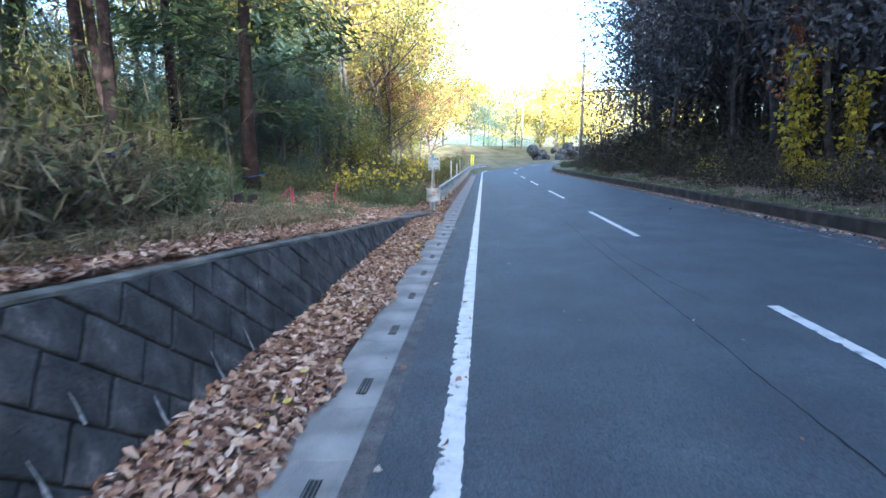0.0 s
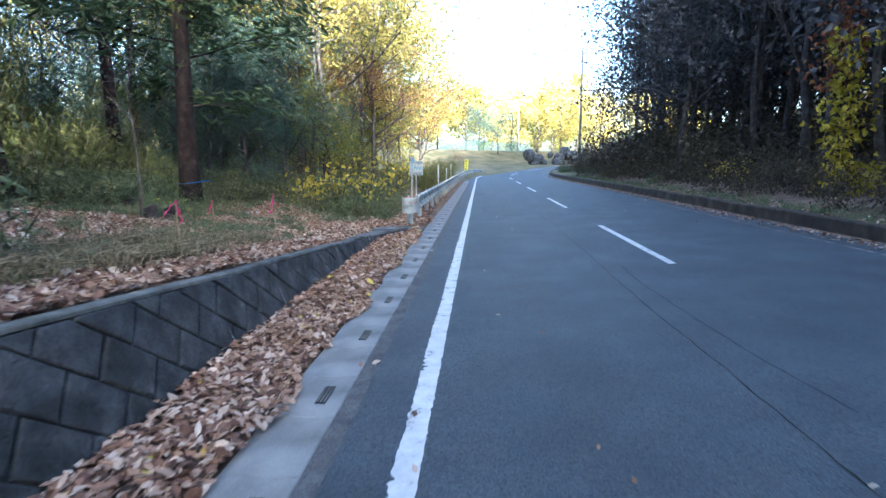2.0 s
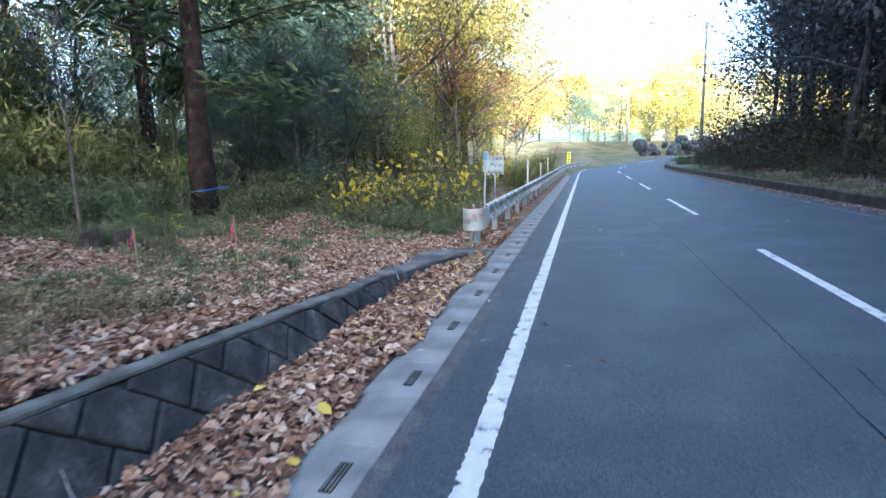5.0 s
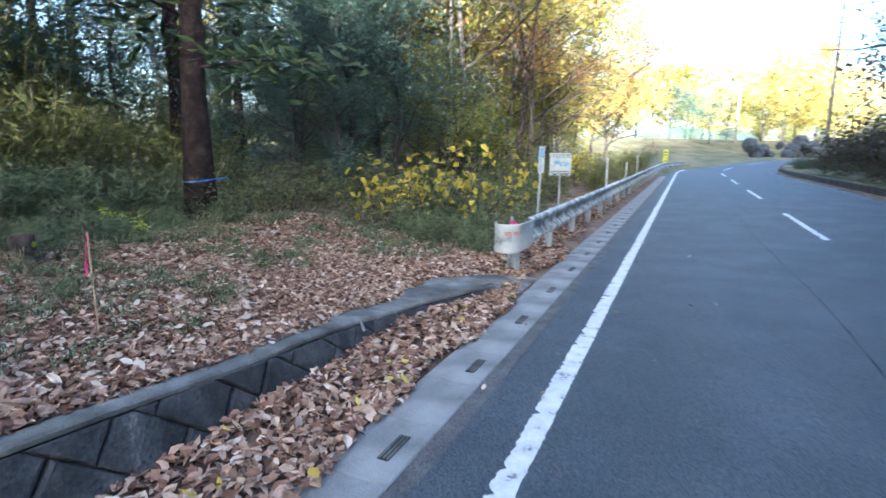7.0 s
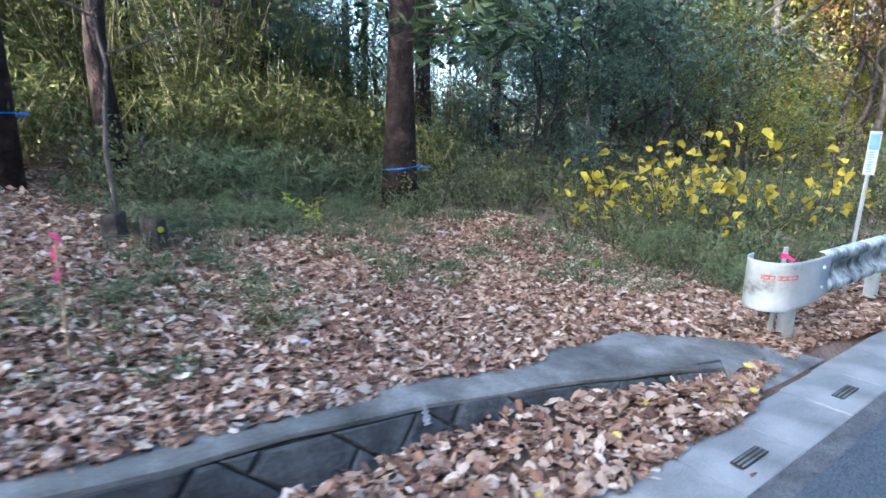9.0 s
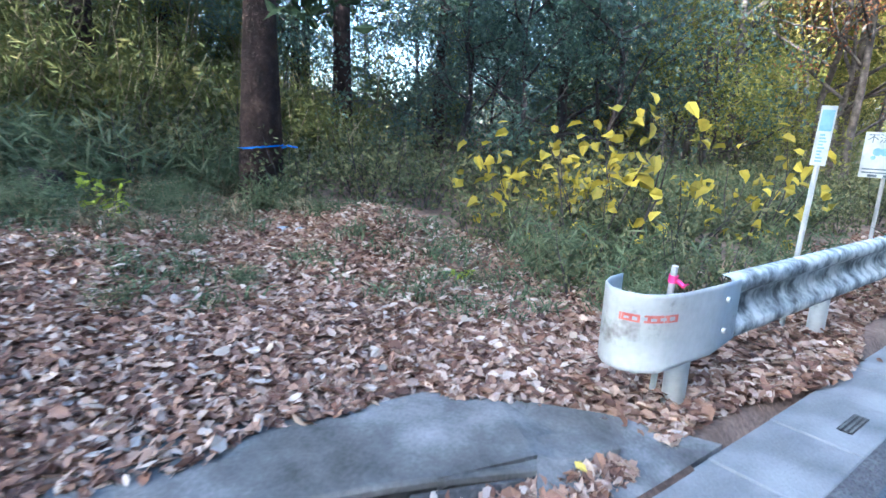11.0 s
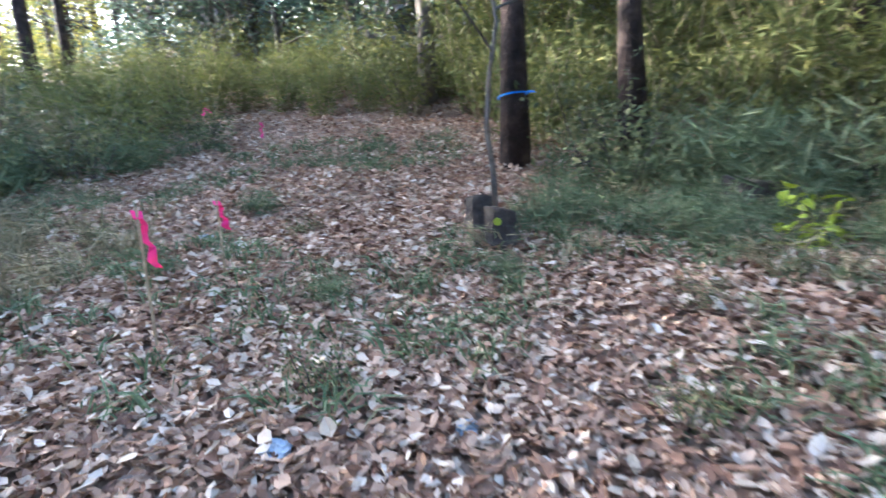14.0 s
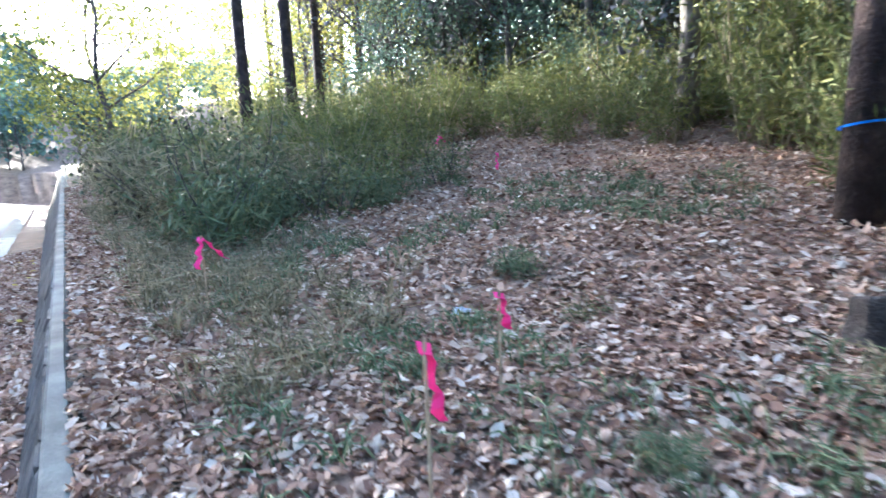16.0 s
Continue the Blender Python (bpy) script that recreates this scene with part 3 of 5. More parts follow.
g = Geo()
PAD = ((-0.905, 15.0), (-0.905, 15.7), (-0.905, 16.3), (-1.31, 15.94), (-1.72, 15.60), (-1.93, 15.32), (-1.93, 14.8), (-1.3, 14.9), (-1.22, 15.35))
top = [(u - 0.25 + 0.073 * y, y, 0.028 if u > -1.0 else 0.118 if y > 15.9 else float(wall_top(y)) + 0.026) for u, y in PAD]
n = len(top)
g.add([(x, y, -0.1) for x, y, z in top] + top, [(n, n + 1, n + 8), (n + 1, n + 2, n + 3), (n + 1, n + 3, n + 4, n + 8), (n + 8, n + 4, n + 5, n + 6), (n + 8, n + 6, n + 7)] + [(k, (k + 1) % n, n + (k + 1) % n, n + k) for k in range(n)])
single("end_pad", g, COPING, "stained grey concrete pad where the wall meets the gutter", "concrete pad", kind="structure")

# ---- guard rail ----
def rail_xy(s, u=-1.24):
    return road_xy(s, u)


rail = thing("guard_rail", "white steel guard rail with lichen stains on round posts", "guard rail")
g = Geo()
g.tube([(0, 0, -0.35), (0, 0, 0.60)], [0.062, 0.062], 16)
POST = g.mesh("post", GALV, True)
for k in range(27):
    s = 16.21 + 2.04 * k
    x, y = rail_xy(s, -1.27)
    part("post", POST, GALV, rail, at=Matrix.Translation((x, y, 0.0)))
    if k:
        g = Geo()
        x, y = rail_xy(s, -1.19)
        g.box((-0.05, -0.035, 0.50), (0.04, 0.035, 0.70), Matrix.Translation((x, y, 0)) @ turn)
        part("bracket", g, STEEL, rail)
W_BEAM = [(0.0, 0.80), (0.045, 0.795), (0.065, 0.765), (0.062, 0.72), (0.0, 0.668), (-0.012, 0.625), (0.0, 0.582), (0.062, 0.53), (0.065, 0.485), (0.045, 0.455), (0.0, 0.45)]
for k in range(13):
    s0, s1 = 16.24 + 4.0 * k, 16.24 + 4.0 * (k + 1) + 0.06
    g, rows = Geo(), []
    for s in np.linspace(s0, s1, 5):
        rows.append([(*rail_xy(s, -1.12 + o + 0.004 * (k % 2)), z - 0.004 * (k % 2)) for o, z in W_BEAM])
    n = len(W_BEAM)
    back = [[(*rail_xy(s, -1.126 + o + 0.004 * (k % 2)), z - 0.004 * (k % 2)) for o, z in W_BEAM] for s in np.linspace(s0, s1, 5)]
    g.add(np.array(rows).reshape(-1, 3), [(j * n + i, j * n + i + 1, (j + 1) * n + i + 1, (j + 1) * n + i) for j in range(4) for i in range(n - 1)])
    g.add(np.array(back).reshape(-1, 3), [(j * n + i + 1, j * n + i, (j + 1) * n + i, (j + 1) * n + i + 1) for j in range(4) for i in range(n - 1)])
    part("beam", g, GALV_DIRTY if k != 2 else GALV, rail, "" if k != 2 else "newer clean white beam", smooth=True)
# the rounded end piece, bent back away from the road
g, rows = Geo(), []
END = [(16.50, -1.055, 0.0), (16.26, -1.05, 0.0), (15.98, -1.06, 0.0), (15.86, -1.085, 0.0), (15.77, -1.14, 0), (15.735, -1.22, 0), (15.75, -1.30, 0), (15.81, -1.37, 0), (15.90, -1.41, 0), (16.02, -1.425, 0)]
for i, (s, u, _) in enumerate(END):
    x, y = rail_xy(s - 0.19, u)
    lo = 0.47 if i == 0 else 0.43 if i < 3 else 0.415
    rows.append([(x, y, lo), (x, y, lo + 0.02), (x, y, 0.62), (x, y, 0.765), (x, y, 0.785)])
g.add(np.array(rows).reshape(-1, 3), [(j * 5 + i, j * 5 + i + 1, (j + 1) * 5 + i + 1, (j + 1) * 5 + i) for j in range(len(END) - 1) for i in range(4)])
end = part("end_piece", g, GALV, rail, "rounded white sleeve bent back at the rail end", smooth=True)
mod = end.modifiers.new("thick", "SOLIDIFY")
mod.thickness, mod.offset = 0.008, 0
for z in (0.70, 0.54):
    g = Geo()
    g.tube([(*rail_xy(16.17, -1.052), z), (*rail_xy(16.17, -1.032), z)], [0.016, 0.014], 8)
    part("bolt", g, STEEL, rail)


def sleeve_point(t, out):
    """A place along the sleeve's rounded front, out from its face."""
    k = 2.0 + 3.6 * t
    i = int(k)
    a, b = np.array(END[i][:2]), np.array(END[i + 1][:2])
    p, d = a + (b - a) * (k - i), unit(b - a)
    return rail_xy(p[0] - 0.19 + d[1] * out, p[1] - d[0] * out)


def sleeve_band(t0, t1, z0, z1, out, name, mat, parent, label=""):
    g = Geo()
    rows = []
    for t in np.linspace(t0, t1, 7):
        x, y = sleeve_point(t, out)
        rows.append([(x, y, z0), (x, y, z1)])
    g.add(np.array(rows).reshape(-1, 3), [(2 * i, 2 * i + 2, 2 * i + 3, 2 * i + 1) for i in range(6)])
    ob = part(name, g, mat, parent, label)
    ob.modifiers.new("thick", "SOLIDIFY").thickness = 0.001
    return ob


plate = sleeve_band(0.10, 0.86, 0.655, 0.690, 0.007, "sticker", RED, rail, "faded red-brown sticker with worn pale print")
for i in range(6):
    sleeve_band(0.15 + 0.115 * i, 0.15 + 0.115 * i + 0.07, 0.664 + 0.003 * (i % 2), 0.683 - 0.003 * (i % 3), 0.0095, "print_mark", SIGN_WHITE, plate, "worn pale mark")

# ---- signs, stakes and markers ----
def sign(name, x, y, top, w, h, tilt, label, narrow):
    gz = float(ground_z(x, y)) - 0.1
    root = thing(name, label, "sign", at=Matrix.Translation((x, y, 0)))
    lean = pose(0, 0, 0, 0, 1.5 if narrow else 0, tilt)
    g = Geo()
    g.tube([(0, 0.02, gz), (0, 0.02, top - 0.02)], [0.02, 0.02], 10)
    part("pole", g, SIGN_WHITE if narrow else STEEL, root, at=lean)
    g = Geo()
    g.box((-w / 2, -0.008, top - h), (w / 2, 0.004, top))
    board = part("board", g, SIGN_WHITE, root, at=lean)
    if narrow:
        g = Geo()
        g.box((-w / 2 + 0.01, -0.0105, top - h * 0.42), (w / 2 - 0.01, -0.0085, top - 0.03))
        part("picture", g, SIGN_BLUE, board, "faded blue printed area")
        g = Geo()
        for k in range(9):
            z = top - h * 0.47 - k * h * 0.055
            g.box((-w / 2 + 0.025, -0.0105, z - 0.012), (w / 2 - random.uniform(0.02, 0.05), -0.0085, z))
        part("print", g, SIGN_BLUE, board, "weathered lines of small print")
    else:
        g = Geo()
        for k, (a, b) in enumerate(((-0.9, 0.85), (-0.88, 0.9))):
            z = top - h * 0.80 - k * h * 0.075
            g.box((a * w / 2, -0.0105, z - 0.014), (b * w / 2, -0.0085, z))
        for cx in (-0.5, 0.1, 0.55):
            g.box((cx * w / 2 - 0.03, -0.0105, top - h * 0.985), (cx * w / 2 + 0.05, -0.0085, top - h * 0.93))
        part("print", g, SIGN_INK, board, "dark lines of small print")
        for k in range(7):
            g = Geo()
            cx, cz, r = -0.13 + 0.045 * k + random.uniform(-0.01, 0.01), top - h * random.uniform(0.40, 0.62), random.uniform(0.018, 0.045)
            g.tube([(cx, -0.0085, cz), (cx, -0.0105 - 0.0004 * k, cz)], [r, r], 9)
            part("picture", g, SIGN_BLUE, board, "faded blue and grey drawing")
        fc = bpy.data.curves.new("heading", "FONT")
        fc.body, fc.size, fc.align_x, fc.align_y, fc.extrude = "不法投棄", w * 0.225, "CENTER", "CENTER", 0.0008
        fc.materials.append(SIGN_INK)
        word = new("heading", fc)
        word.parent = board
        word.matrix_basis = pose(0, -0.0095, top - h * 0.15, 90, 0, 0)
    return root


sign("information_sign", -0.40, 18.55, 1.77, 0.10, 0.44, 18, "narrow weathered white and blue sign on a thin white pole", True)
sign("dumping_notice", -0.36, 20.95, 1.66, 0.44, 0.47, 8, "white notice board with black heading on a grey pole", False)
for x, y, h in ((0.35, 25.4, 1.5), (1.1, 37.0, 1.5), (0.75, 31.0, 1.3)):
    g = Geo()
    g.tube([(0, 0, -0.3), (0, 0, h)], [0.03, 0.028], 10)
    single("delineator_pole", g, SIGN_WHITE, "plain thin white pole behind the guard rail", "pole", smooth=True, at=Matrix.Translation((x, y, float(ground_z(x, y)))))
marker = thing("yellow_marker", "bright yellow reflective marker post at the rail end", "marker post", at=Matrix.Translation((3.55, 69.5, 0.2)))
g = Geo()
g.box((-0.20, -0.03, 0.45), (0.20, 0.03, 1.75), pose(0, 0, 0, 0, 3, 0))
part("panel", g, YELLOW, marker)
g = Geo()
g.tube([(0, 0.05, -0.2), (0.05, 0.05, 1.5)], [0.04, 0.04], 8)
part("post", g, STEEL, marker)
for k in range(4):
    g = Geo()
    g.box((-0.10, -0.034, 0.6 + 0.28 * k), (0.10, -0.0301, 0.72 + 0.28 * k), pose(0, 0, 0, 0, 3, 0))
    part("mark", g, SIGN_INK, marker, "dark mark")


def tape_stake(x, y, tape_top, tape_len, lean, loop=False, stick=0.0):
    gz = float(ground_z(x, y))
    root = thing("survey_stake", "thin wooden survey stake with bright pink ribbon", "survey stake", group="survey stakes", at=Matrix.Translation((x, y, gz)))
    top = tape_top - gz
    g = Geo()
    g.tube([(0, 0, -0.1), (lean * 0.3, 0, top + 0.02 + stick)], [0.008, 0.007], 6)
    part("stake", g, STAKE, root)
    g = Geo()
    n = 9
    for sgn in ((1, -1) if loop else (1,)):
        rows = []
        for k in range(n):
            t = k / (n - 1)
            cx = lean * 0.3 + (lean * t * 0.9) + sgn * (0.11 * t if loop else 0) + 0.012 * math.sin(k * 2.1)
            w = 0.014 + 0.005 * math.sin(k * 1.7 + sgn)
            z = top - tape_len * t * (0.8 if sgn < 0 else 1.0)
            rows.append([(cx - w, 0.012 + 0.012 * math.sin(k * 1.3), z), (cx + w, -0.012 - 0.012 * math.cos(k * 1.9), z + 0.01)])
        g.add(np.array(rows).reshape(-1, 3), [(2 * i, 2 * i + 1, 2 * i + 3, 2 * i + 2) for i in range(n - 1)])
    tape = part("ribbon", g, PINK, root, "fluorescent pink plastic ribbon")
    tape.modifiers.new("thick", "SOLIDIFY").thickness = 0.003


tape_stake(-2.45, 8.86, 1.20, 0.24, -0.06, loop=True)
tape_stake(-2.28, 11.83, 1.10, 0.30, -0.06)
tape_stake(-3.09, 11.37, 1.03, 0.20, -0.06)
tape_stake(-7.75, 6.8, 1.72, 0.28, 0.02)
tape_stake(-8.1, 4.9, 2.10, 0.16, -0.04, loop=True)
tape_stake(-5.97, 4.3, 1.98, 0.16, 0.02)
g = Geo()
g.tube([(0, 0, -0.1), (0.06, -0.04, 0.82)], [0.018, 0.018], 8)
peg = thing("boundary_peg", "short white peg tied with pink tape behind the rail", "survey stake", at=Matrix.Translation((-0.42, 16.44, 0.0)))
part("peg", g, SIGN_WHITE, peg)
g = Geo()
g.tube([(0.054, -0.036, 0.73), (0.058, -0.038, 0.77)], [0.024, 0.026], 8)
g.tube([(0.08, -0.036, 0.745), (0.12, -0.046, 0.725), (0.14, -0.036, 0.74)], [0.012, 0.014, 0.006], 5)
part("tape", g, PINK, peg, "pink tape")


# ---- plants: how they grow ----
def bend_path(rng, p, d, length, n, wander, lift):
    pts, d = [p], np.array(d, float)
    for _ in range(n):
        d = d + rng.normal(size=3) * wander + np.array((0, 0, lift))
        d /= np.linalg.norm(d)
        pts.append(pts[-1] + d * length / n)
    return np.array(pts), d


def grow(rng, wood, p, d, length, r, depth, tips, kids=3, wander=0.13, lift=0.03, spread=0.7, thin=None, sides=6):
    n = 3 if depth else 2
    path, _ = bend_path(rng, p, d, length, n, wander, lift)
    radii = np.linspace(r, r * (0.45 if depth else 0.2), n + 1)
    (thin if thin is not None and r < 0.025 else wood).tube(path, radii, max(3, sides), cap=False)
    if depth == 0:
        tips.append((path[-1], path[-1] - path[-2]))
        tips.append((path[-2], path[-1] - path[-2]))
        return
    for k in range(kids):
        i = rng.integers(1, n + 1)
        t = unit(path[i] - path[i - 1])
        side = unit(np.cross(t, rng.normal(size=3)))
        a = spread * rng.uniform(0.6, 1.3)
        nd = t * math.cos(a) + side * math.sin(a)
        grow(rng, wood, path[i], nd, length * rng.uniform(0.5, 0.8), radii[i] * 0.62, depth - 1, tips, kids, wander, lift, spread, thin, sides - 1)
    tips.append((path[-1], path[-1] - path[-2]))


def clusters(rng, tips, per, radius):
    c = np.array([t[0] for t in tips])
    c = np.repeat(c, per, axis=0)
    return c + rng.normal(size=c.shape) * radius * np.array((1, 1, 0.7))


def make_tree(name, label, bark, leaf, at, seed, h, trunk_r, first, leaf_n, leaf_size, kids=4, depth=2, limb=0.38, lean=(0, 0), spread=0.8, lift=0.03, droop=0.1, cluster=0.45, group="", sides=9):
    """A broadleaved tree: trunk with limbs, and a crown of many small leaves round the twig ends."""
    rng = np.random.default_rng(seed)
    wood, limbs, thin, tips = Geo(), Geo(), Geo(), []
    top = np.array((lean[0] * h, lean[1] * h, h * 0.92))
    n = 8
    path = np.array([top * (k / n) + np.array((0.02 * h * math.sin(k * 1.1 + seed), 0.02 * h * math.cos(k * 1.7 + seed), 0)) * min(k, 3) / 4 for k in range(n + 1)])
    path[0, 2] -= 0.25
    radii = trunk_r * np.array([1.35] + [1 - 0.10 * k for k in range(1, n + 1)])
    wood.tube(path, radii, sides)
    for k in range(kids * 3):
        t = first + (1 - first) * (k + rng.random()) / (kids * 3)
        i = t * n
        p = path[int(i)] + (path[min(int(i) + 1, n)] - path[int(i)]) * (i - int(i))
        a = k * 2.4 + rng.uniform(-0.5, 0.5)
        el = rng.uniform(0.25, 0.75)
        d = np.array((math.cos(a) * math.cos(el), math.sin(a) * math.cos(el), math.sin(el)))
        grow(rng, limbs, p, d, h * limb * (1.15 - 0.55 * (t - first) / (1 - first)), trunk_r * 0.42, depth, tips, 3, 0.16, lift, spread, thin, 5)
    root = thing(name, label, "tree", group, at=at)
    part("trunk", wood, bark, root, smooth=True)
    crown = Geo()
    tagged(part("limb_mass", limbs, bark, root, smooth=True), kind="stuff")
    if thin.count:
        tagged(part("twig_mass", thin, bark, root), kind="stuff")
    if leaf_n:
        per = max(1, leaf_n // len(tips))
        c = clusters(rng, tips, per, cluster)
        crown.quads(leaf_cards(rng, c, leaf_size, leaf_size * 0.6, droop=droop))
        tagged(part("crown", crown, leaf, root), kind="stuff")
    return root


def make_cedar(name, label, at, seed, h, r, first=0.3, dense=1.0, bark=None, leaf=None, group="", reach=0.17):
    """A tall conifer: straight trunk, whorls of drooping boughs covered in needle sprays."""
    rng = np.random.default_rng(seed)
    wood, boughs, sprays = Geo(), Geo(), []
    n = 9
    path = np.array([(0.012 * h * math.sin(k * 0.9 + seed) * k / n, 0.012 * h * math.cos(k * 0.7 + seed) * k / n, h * k / n) for k in range(n + 1)])
    path[0, 2] -= 0.25
    wood.tube(path, r * np.array([1.4] + [1 - 0.098 * k for k in range(1, n + 1)]), 12)
    count = int(34 * dense)
    dirs = []
    for k in range(count):
        t = first + (0.99 - first) * (k / count)
        z = t * h
        reach_m = h * reach * (1.12 - t) / (1.12 - first) * rng.uniform(0.7, 1.25)
        a = k * 2.399 + rng.uniform(-0.4, 0.4)
        p = np.array([np.interp(z, path[:, 2], path[:, 0]), np.interp(z, path[:, 2], path[:, 1]), z])
        d = np.array((math.cos(a), math.sin(a), rng.uniform(-0.15, 0.35)))
        bough, _ = bend_path(rng, p, d, reach_m, 5, 0.12, -0.05)
        boughs.tube(bough, np.linspace(0.035, 0.008, 6), 3, cap=False)
        m = int(90 * dense * (0.5 + reach_m / (h * reach)))
        tt = rng.uniform(0.2, 1.0, m)
        pts = np.array([np.interp(tt, np.linspace(0, 1, 6), bough[:, q]) for q in range(3)]).T
        sprays.append(pts + rng.normal(size=pts.shape) * np.array((0.32, 0.32, 0.22)) * (0.5 + reach_m * 0.18))
        dirs.append(np.repeat(d[None], m, axis=0))
    root = thing(name, label, "tree", group, at=at)
    part("trunk", wood, bark or BARK_CEDAR, root, smooth=True)
    tagged(part("bough_mass", boughs, bark or BARK_CEDAR, root), kind="stuff")
    crown = Geo()
    c = np.concatenate(sprays)
    crown.quads(leaf_cards(rng, c, 0.34, 0.10, direction=np.concatenate(dirs), droop=0.45))
    tagged(part("crown", crown, leaf or NEEDLE, root), kind="stuff")
    return root


def on_ground(x, y, sink=0.0, turn_z=0.0, s=1.0):
    return Matrix.Translation((x, y, float(ground_z(x, y)) - sink)) @ Matrix.Rotation(turn_z, 4, "Z") @ Matrix.Diagonal((s, s, s, 1))


def repeat(ob, x, y, rng, s=1.0, sink=0.0):
    made = copy_thing(ob, on_ground(x, y, sink, rng.uniform(0, 6.28)))
    made.scale = (s, s, s * rng.uniform(0.92, 1.1))
    return made


def ribbon_on(tree_ob, x, y, z, r, tail):
    g = Geo()
    ang = np.linspace(0, 2 * math.pi, 17)
    rows = [[(r * math.cos(a), r * math.sin(a), -0.010 + 0.03 * math.sin(a + 0.6)), (r * math.cos(a), r * math.sin(a), 0.010 + 0.03 * math.sin(a + 0.6))] for a in ang]
    g.add(np.array(rows).reshape(-1, 3), [(2 * i, 2 * i + 1, 2 * i + 3, 2 * i + 2) for i in range(16)])
    g.tube([(r * tail[0], r * tail[1], 0), (r * tail[0] * 1.3, r * tail[1] * 1.3, 0.03), (r * tail[0] * 1.75, r * tail[1] * 1.75, 0.015)], [0.012, 0.016, 0.008], 5)
    part("ribbon", g, BLUE, tree_ob, "bright blue plastic ribbon", at=Matrix.Translation((x, y, z)))


# ---- trees of the wood on the near side ----
hero = make_cedar("cedar", "tall cedar with dark reddish trunk and blue ribbon", on_ground(-5.75, 16.55), 11, 19, 0.215, first=0.13, dense=1.3)
ribbon_on(hero, 0, 0, 0.66, 0.272, (0.75, 0.65))
hero2 = make_cedar("cedar", "dark leaning cedar trunk with blue ribbon at the clearing edge", on_ground(-7.0, 11.85), 12, 17, 0.145, first=0.27)
ribbon_on(hero2, 0, 0, 0.80, 0.185, (0.3, 0.95))
make_tree("oak", "brown tree trunk lit on one side above the bamboo", BARK_CEDAR, OLIVE, on_ground(-7.65, 13.12), 21, 15, 0.15, 0.35, 3000, 0.15, lean=(-0.05, -0.03))
make_cedar("cedar", "slender cedar trunk catching low sun beside the bamboo", on_ground(-9.75, 15.42), 14, 17, 0.2, first=0.36)
make_tree("oak", "pale grey trunk at the back of the clearing", BARK_GREY, OLIVE, on_ground(-10.6, 8.5), 23, 14, 0.17, 0.35, 3500, 0.15, lean=(0.04, 0))
make_cedar("cedar", "tall straight conifer trunk beside the clearing", on_ground(-6.9, -1.6), 15, 18, 0.17, first=0.4)
make_cedar("cedar", "tall straight conifer trunk beside the clearing", on_ground(-6.4, -0.3), 16, 18, 0.15, first=0.4)
make_tree("oak", "slim pale leaning trunk among the evergreens", BARK_GREY, OLIVE, on_ground(-5.2, 26.6), 24, 11, 0.09, 0.4, 700, 0.15, kids=3, depth=2, limb=0.3, lean=(0.08, 0.0))
sapling = make_tree("sapling", "thin bare forked sapling beside the stumps", BARK_GREY, STRAW, on_ground(-4.85, 12.55), 31, 3.4, 0.027, 0.33, 0, 0.1, kids=2, depth=1, limb=0.5, spread=0.6)


def stump(x, y, r, h, label, seed):
    rng = np.random.default_rng(seed)
    g = Geo()
    n = 18
    rows = []
    for z, k in ((-0.1, 1.35), (0.03, 1.25), (0.12, 1.06), (h * 0.6, 1.0), (h - 0.01, 0.97), (h, 0.90)):
        rows.append([(r * k * math.cos(a) * (1 + 0.07 * math.sin(5 * a + seed) + rng.normal() * 0.02), r * k * math.sin(a) * (1 + 0.07 * math.sin(4 * a) + rng.normal() * 0.02), z + (0.03 * math.sin(a + seed) if z > 0.2 else 0)) for a in np.arange(n) * 2 * math.pi / n])
    f = [(j * n + i, j * n + (i + 1) % n, (j + 1) * n + (i + 1) % n, (j + 1) * n + i) for j in range(5) for i in range(n)] + [tuple(range(5 * n, 6 * n))]
    g.add(np.array(rows).reshape(-1, 3), f)
    return single("tree_stump", g, CUT_WOOD, label, "tree stump", group="stumps", at=on_ground(x, y))


stump(-4.66, 12.50, 0.105, 0.26, "dark weathered stump beside a thin sapling", 1)
st = stump(-4.44, 12.78, 0.115, 0.27, "dark weathered stump with a green spot of paint", 2)
g = Geo()
g.tube([(0.118, 0.03, 0.19), (0.125, 0.032, 0.19)], [0.03, 0.028], 8)
part("paint_spot", g, LIMELEAF, st, "small green paint spot")
stump(-6.0, 14.36, 0.21, 0.26, "broad low dark stump among bamboo grass", 3)

frng = np.random.default_rng(77)
CEDARS = [make_cedar("cedar", "tall dark conifer in the shaded wood", on_ground(x, y), 40 + i, h, r, first=f, group="woodland conifers", dense=0.66) for i, (x, y, h, r, f) in enumerate(((-9.5, 20.0, 18, 0.2, 0.30), (-13.0, 17.5, 20, 0.18, 0.40), (-11.0, 24.0, 17, 0.16, 0.22)))]
HIGHS = [make_cedar("cedar", "slender conifer with a high crown and bare trunk", on_ground(-9.4, -4.0), 46, 17, 0.15, first=0.52, group="woodland conifers", dense=0.7)]
DARKS = [make_tree("evergreen_oak", "dense dark blue-green evergreen tree", BARK_DARK, EVERGREEN, on_ground(x, y), 50 + i, h, 0.14, 0.10, 6500, 0.15, kids=3, limb=0.34, cluster=0.42, group="evergreen trees") for i, (x, y, h) in enumerate(((-7.2, 24.5, 8.0), (-11.5, 28.0, 9.5)))]
